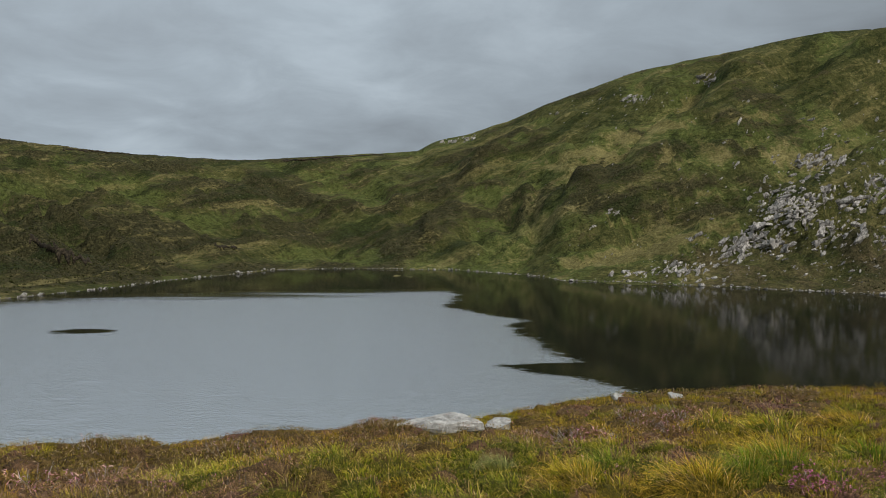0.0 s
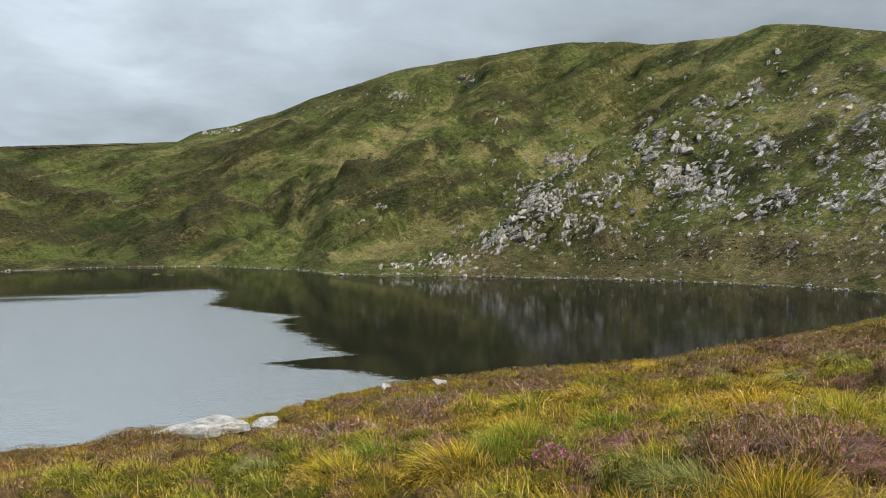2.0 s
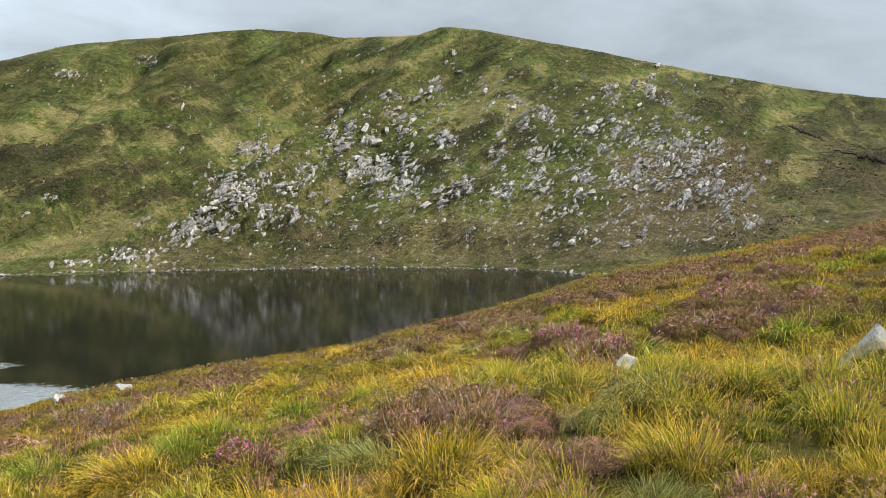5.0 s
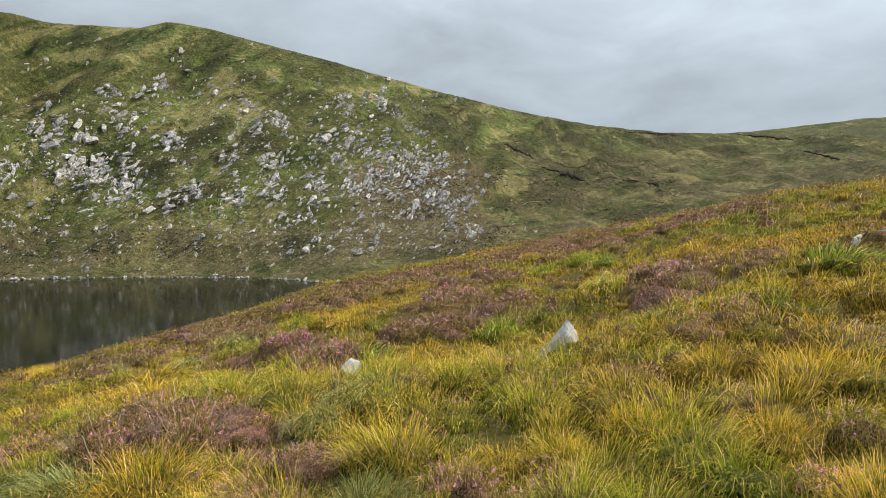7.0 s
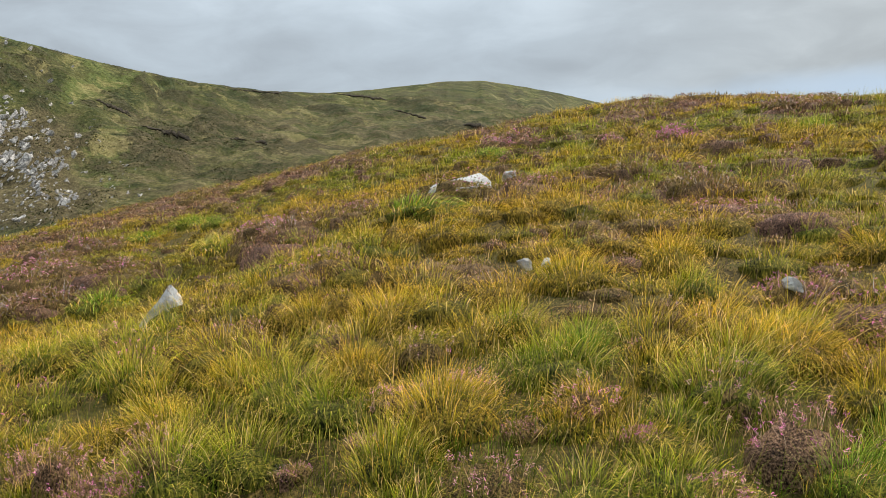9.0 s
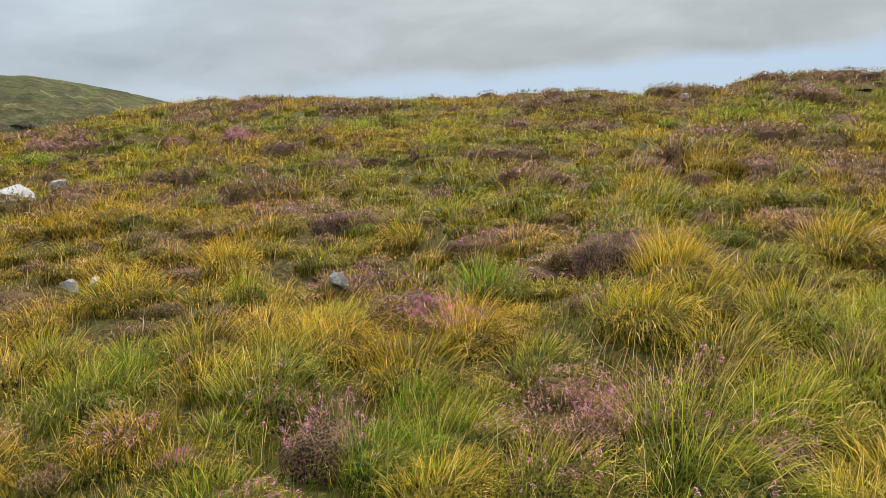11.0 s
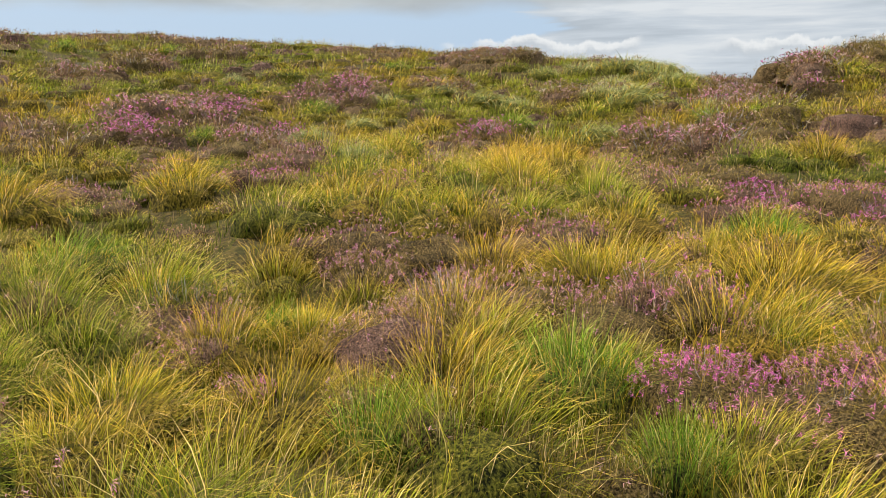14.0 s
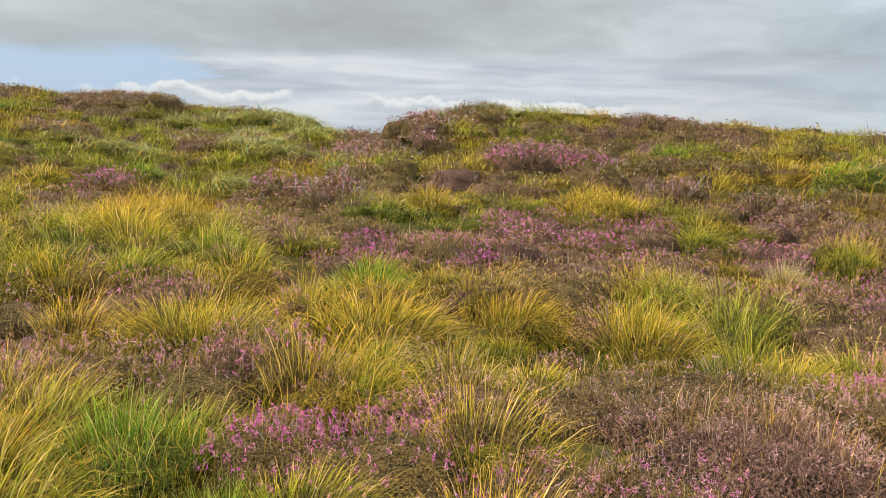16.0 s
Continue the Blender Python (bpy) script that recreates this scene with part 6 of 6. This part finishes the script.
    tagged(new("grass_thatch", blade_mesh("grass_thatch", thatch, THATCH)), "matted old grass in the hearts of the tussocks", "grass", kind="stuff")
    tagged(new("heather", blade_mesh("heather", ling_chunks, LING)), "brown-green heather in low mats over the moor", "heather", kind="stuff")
    tagged(new("heather_mat", blade_mesh("heather_mat", mats, LING_MAT)), "close dark twiggy cushions under the heather", "heather", kind="stuff")
    tagged(new("heather_twigs", blade_mesh("heather_twigs", twigs, TWIG)), "bare grey heather twigs among the mats", "twigs", kind="stuff")
    tagged(new("heather_bloom", blade_mesh("heather_bloom", flowers, FLOWER)), "pink and mauve heather flowers over the moor", "flowers", kind="stuff")


build_moor()


def build_tussocks():
    """Single tussocks, a metre broad before scaling; far ones carry fewer, broader leaves."""
    kinds = {}
    zero, one = np.zeros((1, 3)), np.ones(1)
    for kind, (hue, high, wind, mat) in enumerate(((0.10, 0.46, 0.45, FRESH), (0.62, 0.44, 0.40, GRASS), (0.3, 0.46, 0.75, RUSH), (0.26, 0.46, 0.5, GRASS), (1.0, 0.50, 0.2, RUSH))):
        for far in (0, 1):
            for k in range(4):
                rng = np.random.default_rng(60 + 10 * kind + 4 * far + k)
                count, width, points = ((680, 0.0034, 6), (330, 0.0075, 4))[far]
                arr = tussock_blades(zero, one * 0.58, one * high, one * hue, count, width, rng, points, wind)
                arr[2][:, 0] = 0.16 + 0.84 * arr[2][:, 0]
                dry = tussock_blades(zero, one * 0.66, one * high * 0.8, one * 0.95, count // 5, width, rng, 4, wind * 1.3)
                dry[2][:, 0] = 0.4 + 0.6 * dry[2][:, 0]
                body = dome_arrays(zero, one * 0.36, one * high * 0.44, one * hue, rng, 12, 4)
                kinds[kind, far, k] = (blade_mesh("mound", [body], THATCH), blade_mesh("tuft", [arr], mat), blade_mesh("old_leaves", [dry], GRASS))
    rng = np.random.default_rng(77)
    labels = ("wind-combed green grass tussock with straw tips", "golden moor grass tussock bent by the wind", "pale grey-green rush tussock combed flat by wind",
              "green grass tussock with golden leaf tips", "dry straw-coloured grass clump among heather")
    for n, (az, r, wide, kind) in enumerate(TUSSOCKS):
        x, y, z = spot(az, r)
        wide = min(max(wide, 0.45), 2.3 if kind == 2 else 1.7)
        tussock = new("grass_tussock")
        tussock.matrix_world = pose(x, y, z, 0, 0, rng.uniform(-60, 60)) @ Matrix.Diagonal((wide * rng.uniform(0.85, 1.15), wide * rng.uniform(0.85, 1.15), min(1.35, 0.46 + 0.55 * wide) * rng.uniform(0.8, 1.1), 1))
        mound, tuft, old = kinds[kind, int(r > 13), n % 4]
        part("mound", mound, tussock, "matted dead grass")
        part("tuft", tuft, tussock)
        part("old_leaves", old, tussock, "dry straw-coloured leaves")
        tagged(tussock, labels[kind], "grass tussock", "grass tussocks on the moor")


def build_bushes():
    kinds = []
    for k in range(12):
        rng = np.random.default_rng(90 + k)
        pink, far = (1.0, 0.8, 0.55, 0.3, 0.9, 0.08)[k % 6], k // 6
        lobes = 8
        th = rng.uniform(0, 2 * np.pi, lobes)
        off = np.sqrt(rng.uniform(0, 1, lobes)) * 0.34
        c = np.stack([np.sin(th) * off, np.cos(th) * off, np.zeros(lobes)], 1)
        wide, high, hue = rng.uniform(0.15, 0.26, lobes), rng.uniform(0.20, 0.38, lobes), rng.uniform(0.3, 1.0, lobes)
        sprigs, flecks, width, leaf, bell, bells = ((130, 150, 0.0038, 0.0085, 0.0082, 11), (34, 80, 0.0070, 0.018, 0.0180, 3))[far]
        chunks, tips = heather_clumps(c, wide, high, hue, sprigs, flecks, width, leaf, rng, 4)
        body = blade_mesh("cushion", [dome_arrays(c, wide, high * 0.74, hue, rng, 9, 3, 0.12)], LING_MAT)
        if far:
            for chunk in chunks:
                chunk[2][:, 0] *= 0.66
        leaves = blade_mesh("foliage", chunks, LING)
        bloom = blade_mesh("bloom", [flower_chunk(tips, 0.02 + (0.62 if far else 0.24) * pink ** 1.8, bell, bells, 0.016 if far else 0.012, rng, np.full(len(tips), pink))], FLOWER)
        m = 26
        th = rng.uniform(0, 2 * np.pi, m)
        base = np.stack([np.sin(th) * 0.2, np.cos(th) * 0.2, np.full(m, 0.16)], 1)
        twigs = blade_mesh("brushwood", [blade_arrays(base, th, rng.uniform(0.3, 1.1, m), rng.uniform(-0.2, 0.4, m), rng.uniform(0.2, 0.34, m), np.full(m, 0.005),
                                                      np.ones(m), rng)], TWIG)
        kinds.append((pink, far, body, leaves, bloom, twigs))
    rng = np.random.default_rng(78)
    for az, r, cross, deep, pink in HEATHER_PATCHES:
        if r > 36:
            continue
        cross, deep = max(cross, 0.15), max(deep, 0.12)
        for _ in range(min(3 if r < 13 else 5, max(1, round(1.1 * cross * deep / 0.3)))):
            a, d = rng.uniform(0, 6.28), math.sqrt(rng.uniform(0, 0.7))
            h = heading(az)
            px, py = h.x * (r + math.sin(a) * d * deep) + h.y * math.cos(a) * d * cross, h.y * (r + math.sin(a) * d * deep) - h.x * math.cos(a) * d * cross
            size = min(1.5 if r < 13 else 2.0, max(0.28, 1.7 * min(cross, 0.8 if r < 13 else 1.1))) * rng.uniform(0.75, 1.1)
            p, _, body, leaves, bloom, twigs = min([q for q in kinds if q[1] == int(r > 8.4)], key=lambda q: abs(q[0] - pink) + rng.uniform(0, 0.15))
            z = float(ground(np.array([px]), np.array([py]))[0])
            bush = new("heather_bush")
            bush.matrix_world = pose(px, py, z, 0, 0, rng.uniform(0, 360)) @ Matrix.Diagonal((size, size, min(size, 1.05 if r < 13 else 1.4) * rng.uniform(0.8, 1.1), 1))
            part("cushion", body, bush, "dark twiggy heather stems")
            part("foliage", leaves, bush)
            tagged(part("bloom", bloom, bush, "pink heather bells"), kind="stuff")
            tagged(part("brushwood", twigs, bush, "bare grey twigs"), kind="stuff")
            tagged(bush, "bushy heather in full magenta flower" if p > 0.7 else "brownish heather bush with a few pale flowers", "heather bush", "heather bushes on the moor")


build_tussocks()
build_bushes()

HILL_LING = blade_material("hill_heather_foliage", ((0.0, (0.026, 0.026, 0.011)), (1.0, (0.085, 0.075, 0.036))), ((0.0, (0.028, 0.032, 0.010)), (1.0, (0.090, 0.098, 0.032))),
                           rgb(0.10, 0.085, 0.05), 0.02)
HILL_GRASS = blade_material("hill_grass_blades", ((0.0, (0.05, 0.058, 0.015)), (1.0, (0.165, 0.175, 0.045))), ((0.0, (0.07, 0.068, 0.02)), (1.0, (0.23, 0.20, 0.06))),
                            rgb(0.28, 0.26, 0.09), 0.02)

def build_hill_clumps():
    """Heather and rough grass that roughens the far slopes."""
    rng = np.random.default_rng(31)
    n = 105000
    az = rng.uniform(-33, 76, n)
    r = rng.uniform(225 ** 0.5, 900 ** 0.5, n) ** 2
    x, y = np.sin(np.radians(az)) * r, np.cos(np.radians(az)) * r
    z = ground(x, y)
    crest = lerp_table(az, CREST_R)
    cover = ground(x, y, COVER)
    keep = (z > LAKE_Z + 1.0) & (r < crest * 0.985) & (rng.uniform(size=n) < 0.12 + cover)
    cover = cover[keep]
    x, y, z, r = x[keep], y[keep], z[keep], r[keep]
    for name, mat, label, pick in (("hill_heather", HILL_LING, "dark heather and bilberry on the far slopes", cover > 0.47),
                                   ("hill_grass", HILL_GRASS, "rough grass on the far slopes", None)):
        pick = ~last if pick is None else pick
        last = pick
        base = np.repeat(np.stack([x[pick], y[pick], z[pick]], 1), 4, 0)
        k = len(base)
        base = base + rng.normal(size=(k, 3)) * np.array([0.5, 0.5, 0.0]) - np.array([0, 0, 0.15])
        high = rng.uniform(0.3, 0.75, k) if mat is HILL_LING else rng.uniform(0.25, 0.5, k)
        arr = blade_arrays(base, rng.uniform(0, 6.28, k), rng.uniform(0.1, 0.7, k), np.zeros(k), high, high * rng.uniform(0.7, 1.3, k), rng.uniform(0.3, 0.9, k), rng, 3)
        tagged(new(name, blade_mesh(name, [arr], mat)), label, "heather" if mat is HILL_LING else "grass", kind="stuff")


build_hill_clumps()
